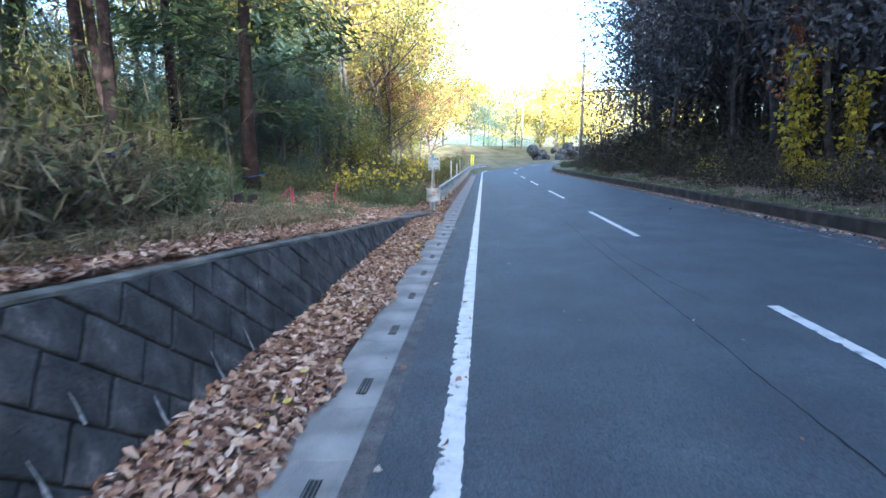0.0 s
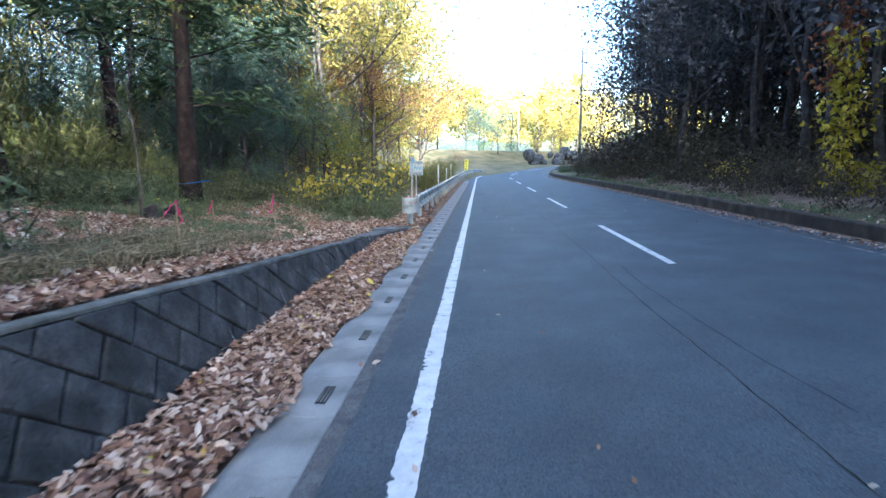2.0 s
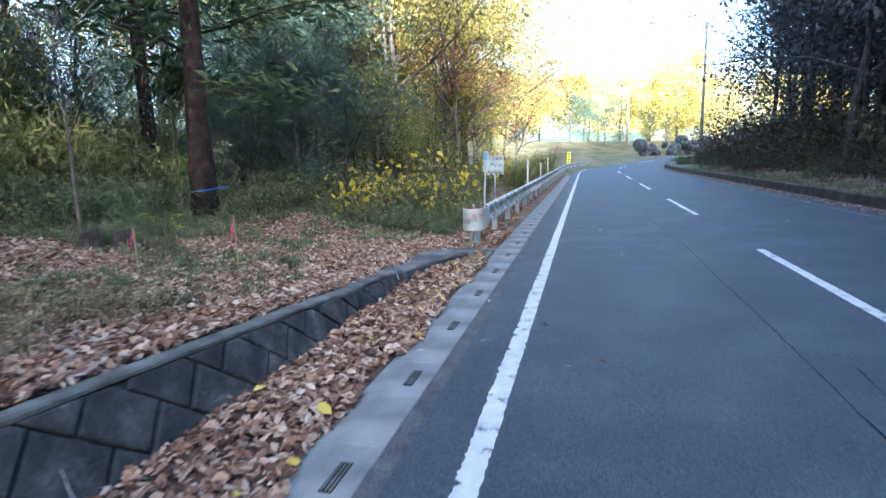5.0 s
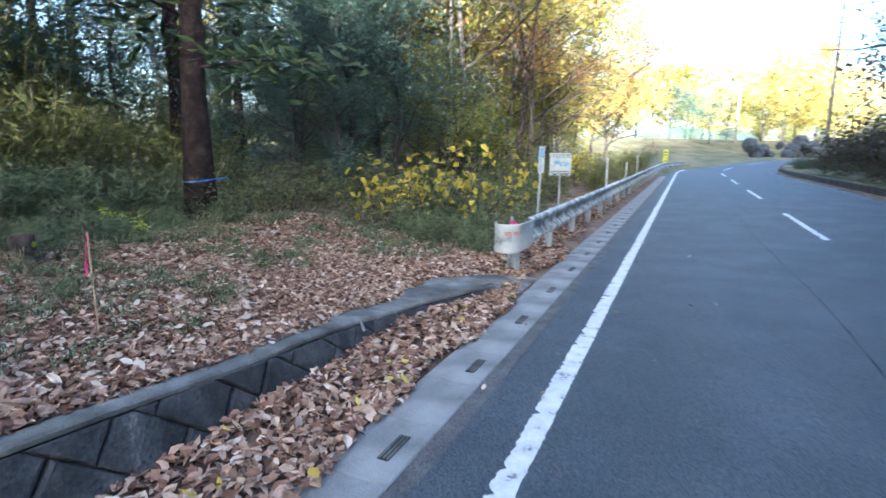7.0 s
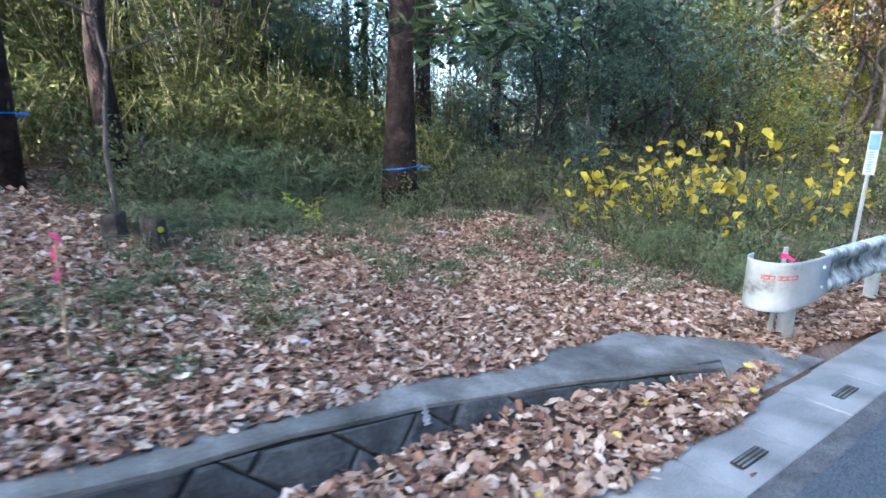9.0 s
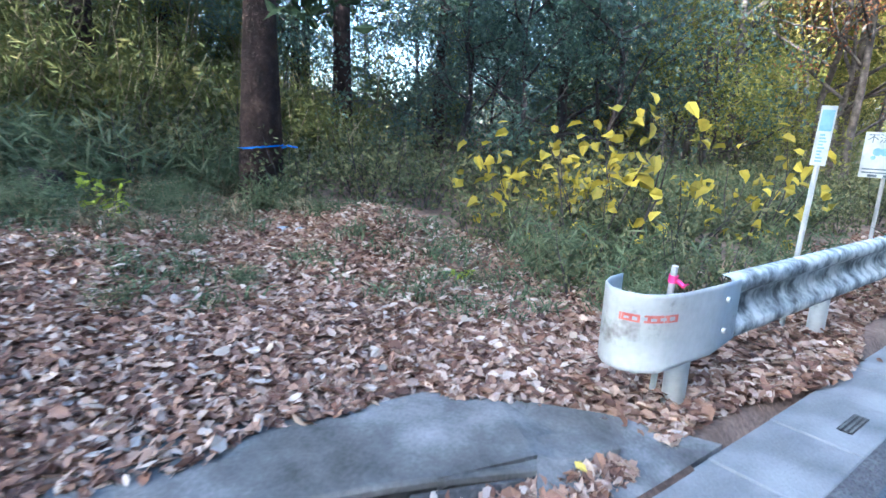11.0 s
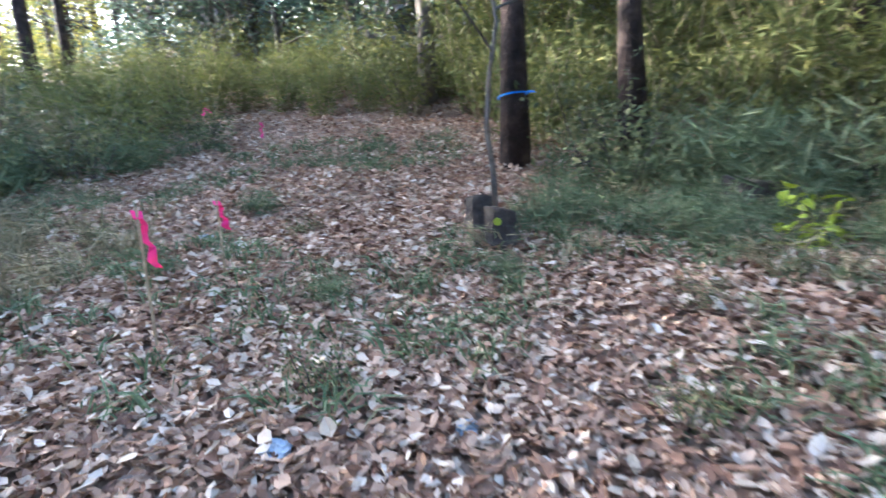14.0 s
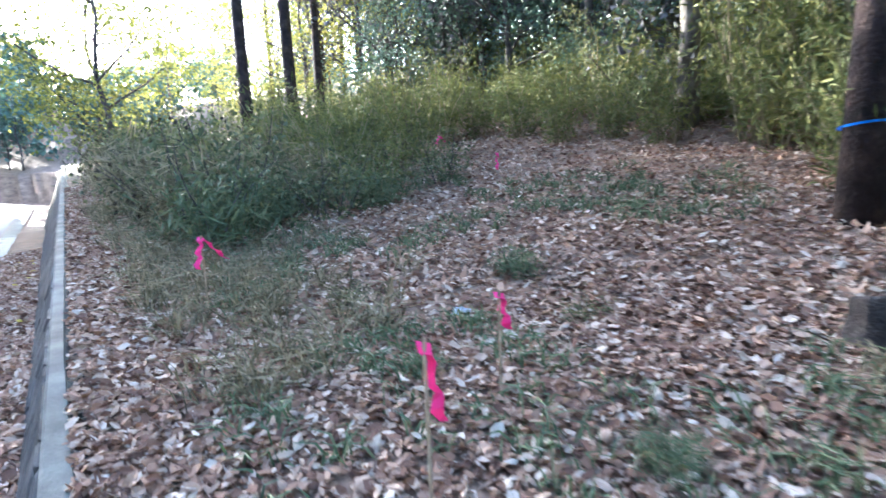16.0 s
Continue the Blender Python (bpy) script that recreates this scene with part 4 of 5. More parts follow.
GOLDS = [make_tree("zelkova", "tall tree with sunlit yellow-green autumn leaves", BARK_GREY, m, on_ground(x, y), 60 + i, h, 0.16, 0.24, 6500, 0.21, kids=3, limb=0.36, cluster=0.6, lift=0.06, group="autumn trees") for i, (x, y, h, m) in enumerate(((-9.5, 33.0, 15, GOLD), (-7.0, 40.0, 14, GOLD), (-14.0, 36, 16, OLIVE)))]
FAR = [make_tree("far_tree", "distant sunlit tree in autumn yellow", BARK_GREY, m, on_ground(x, y), 65 + i, h, 0.2, 0.12, 2200, 0.6, kids=4, depth=1, limb=0.38, cluster=0.9, group="far trees") for i, (x, y, h, m) in enumerate(((6.0, 120.0, 12, OLIVE), (16.0, 124.0, 13, GOLD), (26, 128, 12, GOLD)))]
# coarse trees behind the start, mostly out of view, added to block the low sun
HILL_SHADE = [make_tree("hill_tree", "dense dark tree behind the road, mostly unseen, added for its shade", BARK_DARK, EVERGREEN, on_ground(x, y), 68 + i, 16, 0.2, 0.08, 650, 1.35, kids=4, depth=1, limb=0.30, cluster=0.9, group="hill trees") for i, (x, y) in enumerate(((14.0, -40.0), (22.0, -46.0)))]
BACK = [make_tree("evergreen_oak", "tall tree of dark twigs, shade put into their colour, closing the far wood", BARK_DARK, GLOOM, on_ground(x, y), 168 + i, 15, 0.18, 0.06, 4200, 0.25, kids=4, depth=1, limb=0.30, cluster=0.75, group="evergreen trees") for i, (x, y) in enumerate(((20.0, 30.0), (22.0, 44.0)))]
GREENWOOD = [make_tree("young_oak", "bushy young tree with yellow-green leaves down to the ground", BARK_DARK, OLIVE, on_ground(x, y), 180 + i, 7.5, 0.10, 0.05, 5200, 0.15, kids=3, depth=1, limb=0.36, cluster=0.6, group="young trees") for i, (x, y) in enumerate(((-17.5, -4.0), (-19.0, 2.5)))]
cherry = make_tree("cherry_tree", "spreading cherry with rust leaves and bare sunlit limbs", BARK_GREY, RUST, on_ground(-4.6, 46.0), 71, 11, 0.24, 0.22, 6000, 0.16, kids=4, limb=0.62, spread=0.7, lift=-0.01, group="autumn trees")
BARES = [make_tree("bare_tree", "leafless grey tree with a haze of fine twigs", BARK_DARK, TWIG, on_ground(x, y), 80 + i, h, r, 0.2, 1200, 0.15, kids=3, depth=3, limb=0.38, spread=0.6, lift=0.05, group="bare trees", sides=8) for i, (x, y, h, r) in enumerate(((12.2, 30.0, 14, 0.15), (14.0, 38.0, 15, 0.14)))]
VINED = make_tree("oak", "tall grey trunk hung with yellow vine leaves", BARK_GREY, STRAW, on_ground(11.9, 19.1), 91, 16, 0.20, 0.35, 700, 0.12, kids=4, depth=2, limb=0.3)
LEANING = make_tree("oak", "leaning grey trunk beside the yellow vines", BARK_GREY, STRAW, on_ground(12.7, 18.0), 92, 15, 0.13, 0.4, 500, 0.12, kids=4, depth=2, limb=0.3, lean=(-0.12, 0.05))
LEANING2 = make_tree("oak", "leaning grey trunk rising from the scrub", BARK_GREY, STRAW, on_ground(13.8, 16.5), 93, 15, 0.15, 0.4, 500, 0.12, kids=4, depth=2, limb=0.3, lean=(-0.10, 0.08))


def vine(x, y, z0, z1, r, n, seed, mat, label):
    rng = np.random.default_rng(seed)
    g = Geo()
    z = rng.uniform(z0, z1, n)
    w = r * (0.5 + 0.8 * np.abs(np.sin(z * 1.3 + seed)))
    c = np.stack([x + rng.normal(size=n) * w, y + rng.normal(size=n) * w, z], axis=1)
    broad_leaves(g, rng, c, 0.17, 0.14, 0.8)
    root = thing("climbing_vine", label, "vine", group="climbing vines")
    tagged(part("foliage", g, mat, root), kind="stuff")
    g = Geo()
    for k in range(4):
        a = rng.uniform(-r, r, 2)
        g.tube([(x + a[0], y + a[1], z0 - 1.0), (x + a[0] * 0.4, y + a[1] * 0.4, (z0 + z1) / 2), (x, y, z1)], [0.018, 0.014, 0.008], 4)
    tagged(part("stem_mass", g, BARK_DARK, root), kind="stuff")


vine(11.5, 18.2, 1.0, 5.1, 0.26, 620, 1, LEMON, "hanging curtain of yellow vine leaves")
vine(11.7, 18.9, 3.6, 6.4, 0.34, 320, 2, RUST, "rusty brown vine leaves high on the trunk")
vine(11.9, 16.3, 0.9, 4.1, 0.19, 330, 3, LEMON, "narrow column of yellow vine leaves")
vine(11.6, 17.8, 0.7, 1.6, 0.40, 190, 4, LEMON, "hanging curtain of yellow vine leaves")

# the rest of the woods, kept off the road, the clearing and the open field
PLACED = []


def free(x, y, gap):
    return all((x - a) ** 2 + (y - b) ** 2 > gap * gap for a, b in PLACED)


def scatter(kinds, n, x0, x1, y0, y1, gap, ok, smin=0.85, smax=1.15):
    k = tries = 0
    while k < n and tries < n * 30:
        tries += 1
        x, y = frng.uniform(x0, x1), frng.uniform(y0, y1)
        if ok(x, y) and free(x, y, gap):
            PLACED.append((x, y))
            repeat(kinds[int(frng.integers(len(kinds)))], x, y, frng, frng.uniform(smin, smax))
            k += 1


def u_of(x, y):
    return float(lateral(np.array([x]), np.array([y]))[0])


def left_wood(x, y):
    return u_of(x, y) < -8.2 and not (y < 18 and x > -10.5 and y > 2) and not (y < 6 and x > -15)


scatter(CEDARS, 17, -32, -8.5, -2, 27, 2.1, left_wood)
scatter(DARKS, 6, -22, -6.5, 19, 34, 2.6, lambda x, y: u_of(x, y) < -7.5, 0.6, 0.85)
scatter(DARKS, 16, -22, -11.5, -5, 12, 2.2, lambda x, y: x < -14.5 or y > 6.5, 0.7, 1.0)
scatter(GOLDS, 15, -20, -4, 28, 60, 2.6, lambda x, y: u_of(x, y) < -6.5, 0.75, 1.05)
scatter(CEDARS + DARKS, 10, -34, -17, -30, 0, 2.6, lambda x, y: True)
scatter(BARES, 21, 9, 26, 12, 62, 2.2, lambda x, y: u_of(x, y) > 10.0 and x > 0.335 * y + 1.0)
scatter(BARES, 9, 12, 22, 14, 62, 2.6, lambda x, y: 11.5 < u_of(x, y) < 15 and x > 0.335 * y + 1.5, 0.9, 1.3)
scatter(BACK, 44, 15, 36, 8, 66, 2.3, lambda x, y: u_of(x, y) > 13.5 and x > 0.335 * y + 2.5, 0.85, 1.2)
scatter(CEDARS, 4, 14, 20, 5, 58, 2.6, lambda x, y: u_of(x, y) > 14)
scatter(BARES + BACK, 40, 8, 40, -62, 8, 2.4, lambda x, y: u_of(x, y) > 9.5, 1.0, 1.3)
# next three rows: unseen trees added to shade the road and near shrubs
scatter(HILL_SHADE, 5, 9.2, 13.5, -50, -42, 1.6, lambda x, y: True, 1.25, 1.4)
scatter(BACK, 8, 8, 14, -22, 4, 2.0, lambda x, y: u_of(x, y) > 9.3, 0.9, 1.1)
scatter(HILL_SHADE, 60, 2, 46, -85, -40, 2.7, lambda x, y: u_of(x, y) > 9 and not (y < -50 and x < 13), 0.9, 1.2)
scatter(HILL_SHADE, 44, -30, 8, -98, -56, 2.6, lambda x, y: u_of(x, y) < -3.6, 0.4, 0.52)
scatter(HILL_SHADE, 20, -70, -13, -98, -62, 3.5, lambda x, y: True, 0.4, 0.5)
scatter(HIGHS, 3, -15, -6.2, -9.5, -0.5, 1.8, lambda x, y: u_of(x, y) < -6, 0.9, 1.05)
scatter(BACK, 16, -36, -15.5, 10, 46, 3.0, lambda x, y: True, 0.32, 0.5)
scatter(GOLDS[2:], 8, -24, -13.5, -13, 0, 2.2, lambda x, y: True, 0.45, 0.7)
scatter(FAR, 38, -45, 62, 108, 160, 4.0, lambda x, y: u_of(x, y) < -12, 0.8, 1.15)
scatter(FAR, 10, -40, -8, 62, 105, 5.0, lambda x, y: u_of(x, y) < -16, 0.6, 0.9)
scatter(DARKS, 3, 2, 18, 98, 108, 4.0, lambda x, y: u_of(x, y) < -12, 0.7, 0.9)
for x, y, s in ((-4.6, -7.5, 1.0), (-5.0, -11.5, 1.0)):
    repeat(GREENWOOD[0], x, y, frng, s)
for x, y, s in ((17.5, 61.0, 0.42), (18.6, 66.0, 0.5)):
    repeat(BARES[0], x, y, frng, s)
for x, y, s, ob in ((-4.6, 27.5, 0.8, GOLDS[0]), (-6.4, 30.5, 0.8, GOLDS[1]), (-5.4, 23.8, 0.62, DARKS[1]), (-3.7, 33.0, 0.55, cherry), (-7.3, 21.5, 0.5, DARKS[1]), (-3.8, 38.5, 0.7, GOLDS[1]), (-4.4, 34.0, 0.75, GOLDS[0]), (-1.4, 54, 0.6, cherry), (-2.9, 31.0, 0.7, GOLDS[2]), (-2.4, 43.5, 0.7, GOLDS[2]), (-2.0, 49.0, 0.65, GOLDS[0]), (-5.8, 37.0, 0.9, GOLDS[1])):
    repeat(ob, x, y, frng, s)

# ---- undergrowth ----
def make_shrub(name, label, leaf, seed, h, w, n, size, at, ratio=0.55, stems=7, group="undergrowth", droop=0.1, stem_mat=None, low=0.18, broad=False):
    rng = np.random.default_rng(seed)
    root = thing(name, label, "shrub", group, at=at)
    g, c = Geo(), []
    for k in range(stems):
        a = k * 2.4 + rng.uniform(0, 1)
        out = w * rng.uniform(0.15, 0.55)
        path, _ = bend_path(rng, np.array((math.cos(a) * w * 0.12, math.sin(a) * w * 0.12, -0.08)), (math.cos(a) * out, math.sin(a) * out, h * 0.9), h * rng.uniform(0.7, 1.15), 5, 0.12, -0.03)
        g.tube(path, np.linspace(0.012, 0.004, 6) * (0.6 + h * 0.4), 4, cap=False)
        m = n // stems
        t = rng.uniform(low, 1.0, m)
        pts = np.array([np.interp(t, np.linspace(0, 1, 6), path[:, q]) for q in range(3)]).T
        c.append(pts + rng.normal(size=pts.shape) * w * 0.13)
    tagged(part("stem_mass", g, stem_mat or BARK_DARK, root), kind="stuff")
    g = Geo()
    c = np.concatenate(c)
    c[:, 2] = np.maximum(c[:, 2], 0.02)
    if broad:
        broad_leaves(g, rng, c, size, size * ratio, droop)
    else:
        g.quads(leaf_cards(rng, c, size, size * ratio, droop=droop))
    tagged(part("foliage", g, leaf, root), kind="stuff")
    return root


SCRUBS = [make_shrub("scrub_bush", "tangled dark green scrub at the wood's edge", SCRUB, 100 + i, h, w, n, 0.085, on_ground(x, y), group="scrub bushes") for i, (x, y, h, w, n) in enumerate(((-2.6, 19.6, 0.95, 1.3, 520), (-1.9, 22.0, 1.15, 1.4, 580)))]
BRUSHES = [make_shrub("scrub_bush", "tangled leafless brown brushwood on the far bank", BRUSH, 160 + i, h, w, n, 0.095, on_ground(x, y), group="scrub bushes") for i, (x, y, h, w, n) in enumerate(((10.4, 14.0, 1.1, 1.3, 480), (10.9, 17.5, 1.3, 1.5, 520)))]
SASA = [make_shrub("bamboo_grass", "clump of bamboo grass with yellow-green blades", BAMBOO, 110 + i, h, w, n, 0.19, on_ground(x, y), ratio=0.16, stems=12, group="bamboo grass", droop=0.25, stem_mat=STRAW) for i, (x, y, h, w, n) in enumerate(((-7.9, 14.4, 1.5, 1.2, 850), (-7.9, 15.6, 1.9, 1.3, 950), (-9.4, 14.6, 3.3, 1.5, 1700)))]
CANE = SASA.pop()
TALL = [make_shrub("dry_grass_clump", "arching clump of half-dry tall grass", STRAW, 120 + i, h, 1.5, 760, 0.32, on_ground(x, y), ratio=0.07, stems=12, group="tall grass", droop=0.35, stem_mat=STRAW) for i, (x, y, h) in enumerate(((-3.1, 3.2, 1.3), (-3.3, 5.2, 1.1)))]
GREENS = [make_shrub("green_grass_clump", "clump of long green grass blades", BLADE, 130, 0.9, 1.3, 760, 0.32, on_ground(-3.4, 6.6), ratio=0.08, stems=12, group="tall grass", droop=0.3, stem_mat=STRAW)]
YELLOWS = [make_shrub("yellow_leaf_bush", "bush with large clear yellow leaves", LEMON, 140 + i, h, w, n, 0.15, on_ground(x, y), ratio=0.8, stems=7, group="yellow bushes", droop=0.5, low=0.5, broad=True) for i, (x, y, h, w, n) in enumerate(((-2.2, 18.45, 1.55, 1.7, 120), (-3.2, 18.6, 1.2, 1.4, 80)))]
LIMES = [make_shrub("lime_seedling", "small lime-green broad-leaved seedling", LIMELEAF, 150 + i, h, w, n, 0.12, on_ground(x, y), ratio=0.6, stems=4, group="seedlings", droop=0.5, broad=True) for i, (x, y, h, w, n) in enumerate(((-5.5, 14.85, 0.46, 0.40, 70), (-5.1, 14.6, 0.22, 0.5, 50), (-2.5, 16.9, 0.18, 0.22, 24)))]

PLACED.clear()
scatter(BRUSHES, 22, 10, 24, 30, 64, 1.2, lambda x, y: 9.6 < u_of(x, y) < 15 and x > 0.29 * y + 0.8, 1.8, 3.0)
scatter(SCRUBS, 10, -6.5, -2.8, -9, -2.5, 1.1, lambda x, y: u_of(x, y) < -3, 1.3, 1.9)
scatter(SASA, 14, -13, -6.3, -5, 1.0, 1.0, lambda x, y: True, 0.8, 1.2)
scatter(BRUSHES, 30, 9, 30, 10, 62, 1.3, lambda x, y: 11.0 < u_of(x, y) < 17, 1.9, 3.0)
scatter(SCRUBS + SASA, 26, -18, -10.6, -4, 10, 1.2, lambda x, y: x < -13.5 or y > 5.5, 1.3, 2.0)
scatter(SCRUBS, 26, -22, -8, 17, 40, 1.6, lambda x, y: u_of(x, y) < -9, 1.5, 2.4)
PLACED.clear()
scatter(SCRUBS + GREENS, 22, -7.6, -6.2, 12.7, 17.2, 0.5, lambda x, y: not (x > -6.5 and y < 13.2), 0.7, 1.0)
scatter([CANE], 30, -14.5, -9.9, 9.5, 21, 0.7, lambda x, y: True, 0.8, 1.2)
scatter([CANE], 10, -14.0, -10.8, 2.0, 10.5, 0.8, lambda x, y: True, 0.35, 0.7)
scatter(SASA, 44, -12.0, -7.2, 9.5, 20, 0.5, lambda x, y: x < -6.6 - 0.35 * max(0, 12.5 - y) * 2 and not (y < 11 and x > -9.2), 0.75, 1.15)
scatter(SASA, 26, -13, -5, 1.5, 9, 0.8, lambda x, y: x < -9.6 or (y < 4.2 and x < -6.0), 0.6, 1.0)
scatter(SCRUBS + SCRUBS + GREENS, 44, -5.5, -1.35, 17.9, 30, 0.66, lambda x, y: u_of(x, y) < -2.4 and not (x < -2.6 and y < 18.4), 0.75, 1.15)
scatter(SCRUBS, 26, -7.2, -5.0, 16.4, 24, 0.75, lambda x, y: True, 0.7, 1.1)
scatter(SCRUBS + SASA, 34, -5, 2.5, 30, 62, 1.1, lambda x, y: -6.5 < u_of(x, y) < -2.3, 0.8, 1.2)
scatter(YELLOWS, 5, -4.6, -1.2, 18.1, 22, 1.0, lambda x, y: u_of(x, y) < -2.6 and not (x < -3.3 and y < 18.2), 0.7, 1.1)
scatter(YELLOWS, 6, -3.5, 1.5, 26, 45, 1.5, lambda x, y: -5 < u_of(x, y) < -2.3, 0.8, 1.1)
PLACED.clear()
scatter(GREENS, 16, -6.6, -4.9, 13.0, 16.6, 0.45, lambda x, y: True, 0.28, 0.5)
scatter(GREENS + SCRUBS, 16, -4.6, -1.9, 4.5, 17, 0.8, lambda x, y: u_of(x, y) < -2.9, 0.16, 0.30)
PLACED.clear()
scatter(TALL, 22, -6.2, -2.3, -3, 6.6, 0.62, lambda x, y: u_of(x, y) < -2.85 - 0.12 * max(0, y - 2), 0.6, 1.0)
scatter(GREENS, 9, -6.0, -2.5, -2, 7.0, 0.55, lambda x, y: u_of(x, y) < -2.9 - 0.12 * max(0, y - 2), 0.5, 0.9)
scatter(SASA + BRUSHES, 22, -6.5, -2.7, -4, 6.2, 0.6, lambda x, y: u_of(x, y) < -3.1, 0.6, 0.95)
for x, y, k in ((-3.9, 5.2, 1.35), (-3.5, 4.0, 1.3), (-4.6, 4.4, 1.5), (-4.3, 5.9, 1.1), (-3.6, 6.2, 0.8), (-4.9, 3.2, 1.6), (-3.9, 2.6, 1.4)):
    repeat(SCRUBS[int(frng.integers(2))], x, y, frng, k)
scatter(SCRUBS, 16, -7.0, -2.9, -4, 6.8, 0.75, lambda x, y: u_of(x, y) < -3.1, 0.8, 1.25)
PLACED.clear()
scatter(BRUSHES, 60, 7, 17, 8, 62, 0.8, lambda x, y: 8.5 < u_of(x, y) < 11.5, 0.7, 1.3)
scatter(GREENS, 8, 7, 15, 8, 62, 0.8, lambda x, y: 8.2 < u_of(x, y) < 9.6, 0.45, 0.75)
scatter(YELLOWS, 7, 8, 15, 12, 40, 1.5, lambda x, y: 8.8 < u_of(x, y) < 10.5, 0.6, 0.9)
scatter(SCRUBS, 14, 20, 60, 85, 110, 2.0, lambda x, y: u_of(x, y) < -4 and u_of(x, y) > -9, 1.2, 2.0)
PLACED.clear()
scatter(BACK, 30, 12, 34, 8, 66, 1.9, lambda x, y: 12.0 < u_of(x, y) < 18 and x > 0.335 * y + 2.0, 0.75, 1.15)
scatter(BACK, 10, -36, -21, 10, 36, 2.0, lambda x, y: True, 0.4, 0.6)
scatter(GOLDS, 4, -38, -19, 8, 46, 2.6, lambda x, y: True, 0.7, 1.0)
scatter(GOLDS, 7, -16, -6, 25, 44, 2.2, lambda x, y: u_of(x, y) < -7, 0.85, 1.1)
PLACED.clear()
scatter(GOLDS[2:], 16, -40, -13, -34, -9, 2.6, lambda x, y: y < -9 - 0.25 * (x + 13), 0.55, 0.8)
scatter(GREENWOOD, 16, -36, -12, -26, 6, 2.4, lambda x, y: x < -16 or y < -10, 0.8, 1.2)
PLACED.clear()
# the leafy wall at the back of the clearing and the understorey below the conifers
scatter(DARKS + BACK[:1], 30, -19, -12, -6, 8, 1.3, lambda x, y: x < -12.5, 0.5, 0.8)
scatter(GREENWOOD + DARKS, 20, -17, -11.8, 7, 20, 1.5, lambda x, y: True, 0.4, 0.65)
scatter(DARKS, 12, -13, -5.4, 21.5, 33, 1.5, lambda x, y: u_of(x, y) < -7.0, 0.32, 0.5)
scatter(GREENWOOD, 20, -14, -3.0, 25, 48, 1.5, lambda x, y: u_of(x, y) < -5.5, 0.5, 0.85)

# thick growth behind the rail end
for x, y, k, ob in ((-1.65, 17.55, 0.62, SCRUBS[0]), (-1.15, 17.5, 0.5, GREENS[0]), (-2.2, 17.85, 0.7, GREENS[0]), (-1.0, 18.1, 0.6, SCRUBS[1]), (-1.6, 18.3, 0.8, GREENS[0]), (-2.9, 18.15, 0.75, SCRUBS[0]), (-0.95, 19.0, 0.75, SCRUBS[0]), (-2.5, 18.9, 0.9, SCRUBS[1]), (-3.7, 18.3, 0.75, SCRUBS[0]), (-1.8, 19.4, 0.95, SCRUBS[1]), (-0.8, 20.2, 0.8, GREENS[0])):
    repeat(ob, x, y, frng, k)

# ---- the far bend ----
fence = thing("net_fence", "turquoise-green net fence on the far bank", "fence")
g0 = Geo()
g0.tube([(0, 0, -0.3), (0, 0, 1.8)], [0.04, 0.04], 6)
FPOST = g0.mesh("post", NET)
line = [(0.5 + 1.9 * k, 98 + 0.9 * k) for k in range(10)]
for (x, y), (x2, y2) in zip(line, line[1:]):
    z, z2 = float(ground_z(x, y)), float(ground_z(x2, y2))
    part("post", FPOST, NET, fence, at=Matrix.Translation((x, y, z)))
    g = Geo()
    for k in range(9):
        h = 0.2 + 1.5 * k / 8
        g.tube([(x, y, z + h), (x2, y2, z2 + h)], [0.022, 0.022], 4)
    for k in range(12):
        t = k / 12
        g.tube([(x + (x2 - x) * t, y + (y2 - y) * t, z + (z2 - z) * t + 0.2), (x + (x2 - x) * t, y + (y2 - y) * t, z + (z2 - z) * t + 1.7)], [0.02, 0.02], 4)
    part("net", g, NET, fence)


def utility_pole(x, y, h, arms, label):
    root = thing("utility_pole", label, "utility pole", group="utility poles", at=Matrix.Translation((x, y, float(ground_z(x, y)))))
    g = Geo()
    g.tube([(0, 0, -0.5), (0, 0, h)], [0.17, 0.10], 12)
    part("pole", g, POLE, root, smooth=True)
    for z in arms:
        g = Geo()
        g.box((-0.95, -0.05, z - 0.05), (0.95, 0.05, z + 0.05))
        arm = part("crossarm", g, STEEL, root)
        for q in (-0.85, -0.4, 0.4, 0.85):
            g = Geo()
            g.tube([(q, 0, z + 0.05), (q, 0, z + 0.12), (q, 0, z + 0.22)], [0.04, 0.06, 0.03], 8)
            part("insulator", g, SIGN_WHITE, arm)


utility_pole(15.5, 63.0, 12.6, (12.0, 11.1, 10.0), "concrete utility pole with crossarms beyond the bend")
utility_pole(14.6, 104.0, 9.0, (), "slim concrete pole on the far bank")
rock = thing("rock_wall", "grey boulder retaining wall at the outside of the bend", "wall", kind="structure")
rr = np.random.default_rng(9)
for k in range(80):
    s = 88 + rr.uniform(0, 28)
    x, y = road_xy(s, -3.6 - rr.uniform(0, 1.2))
    r = rr.uniform(0.5, 1.0)
    bm = bmesh.new()
    bmesh.ops.create_icosphere(bm, subdivisions=2, radius=r)
    for v in bm.verts:
        v.co *= 1 + 0.22 * noise.noise(v.co * 1.3 + Vector((k * 7.1, 0, 0)))
    me = bpy.data.meshes.new("boulder")
    bm.to_mesh(me)
    bm.free()
    me.materials.append(BLOCK)
    part("boulder", me, BLOCK, rock, at=Matrix.Translation((x, y, rr.uniform(0.1, 2.2) + float(rise(s)))))

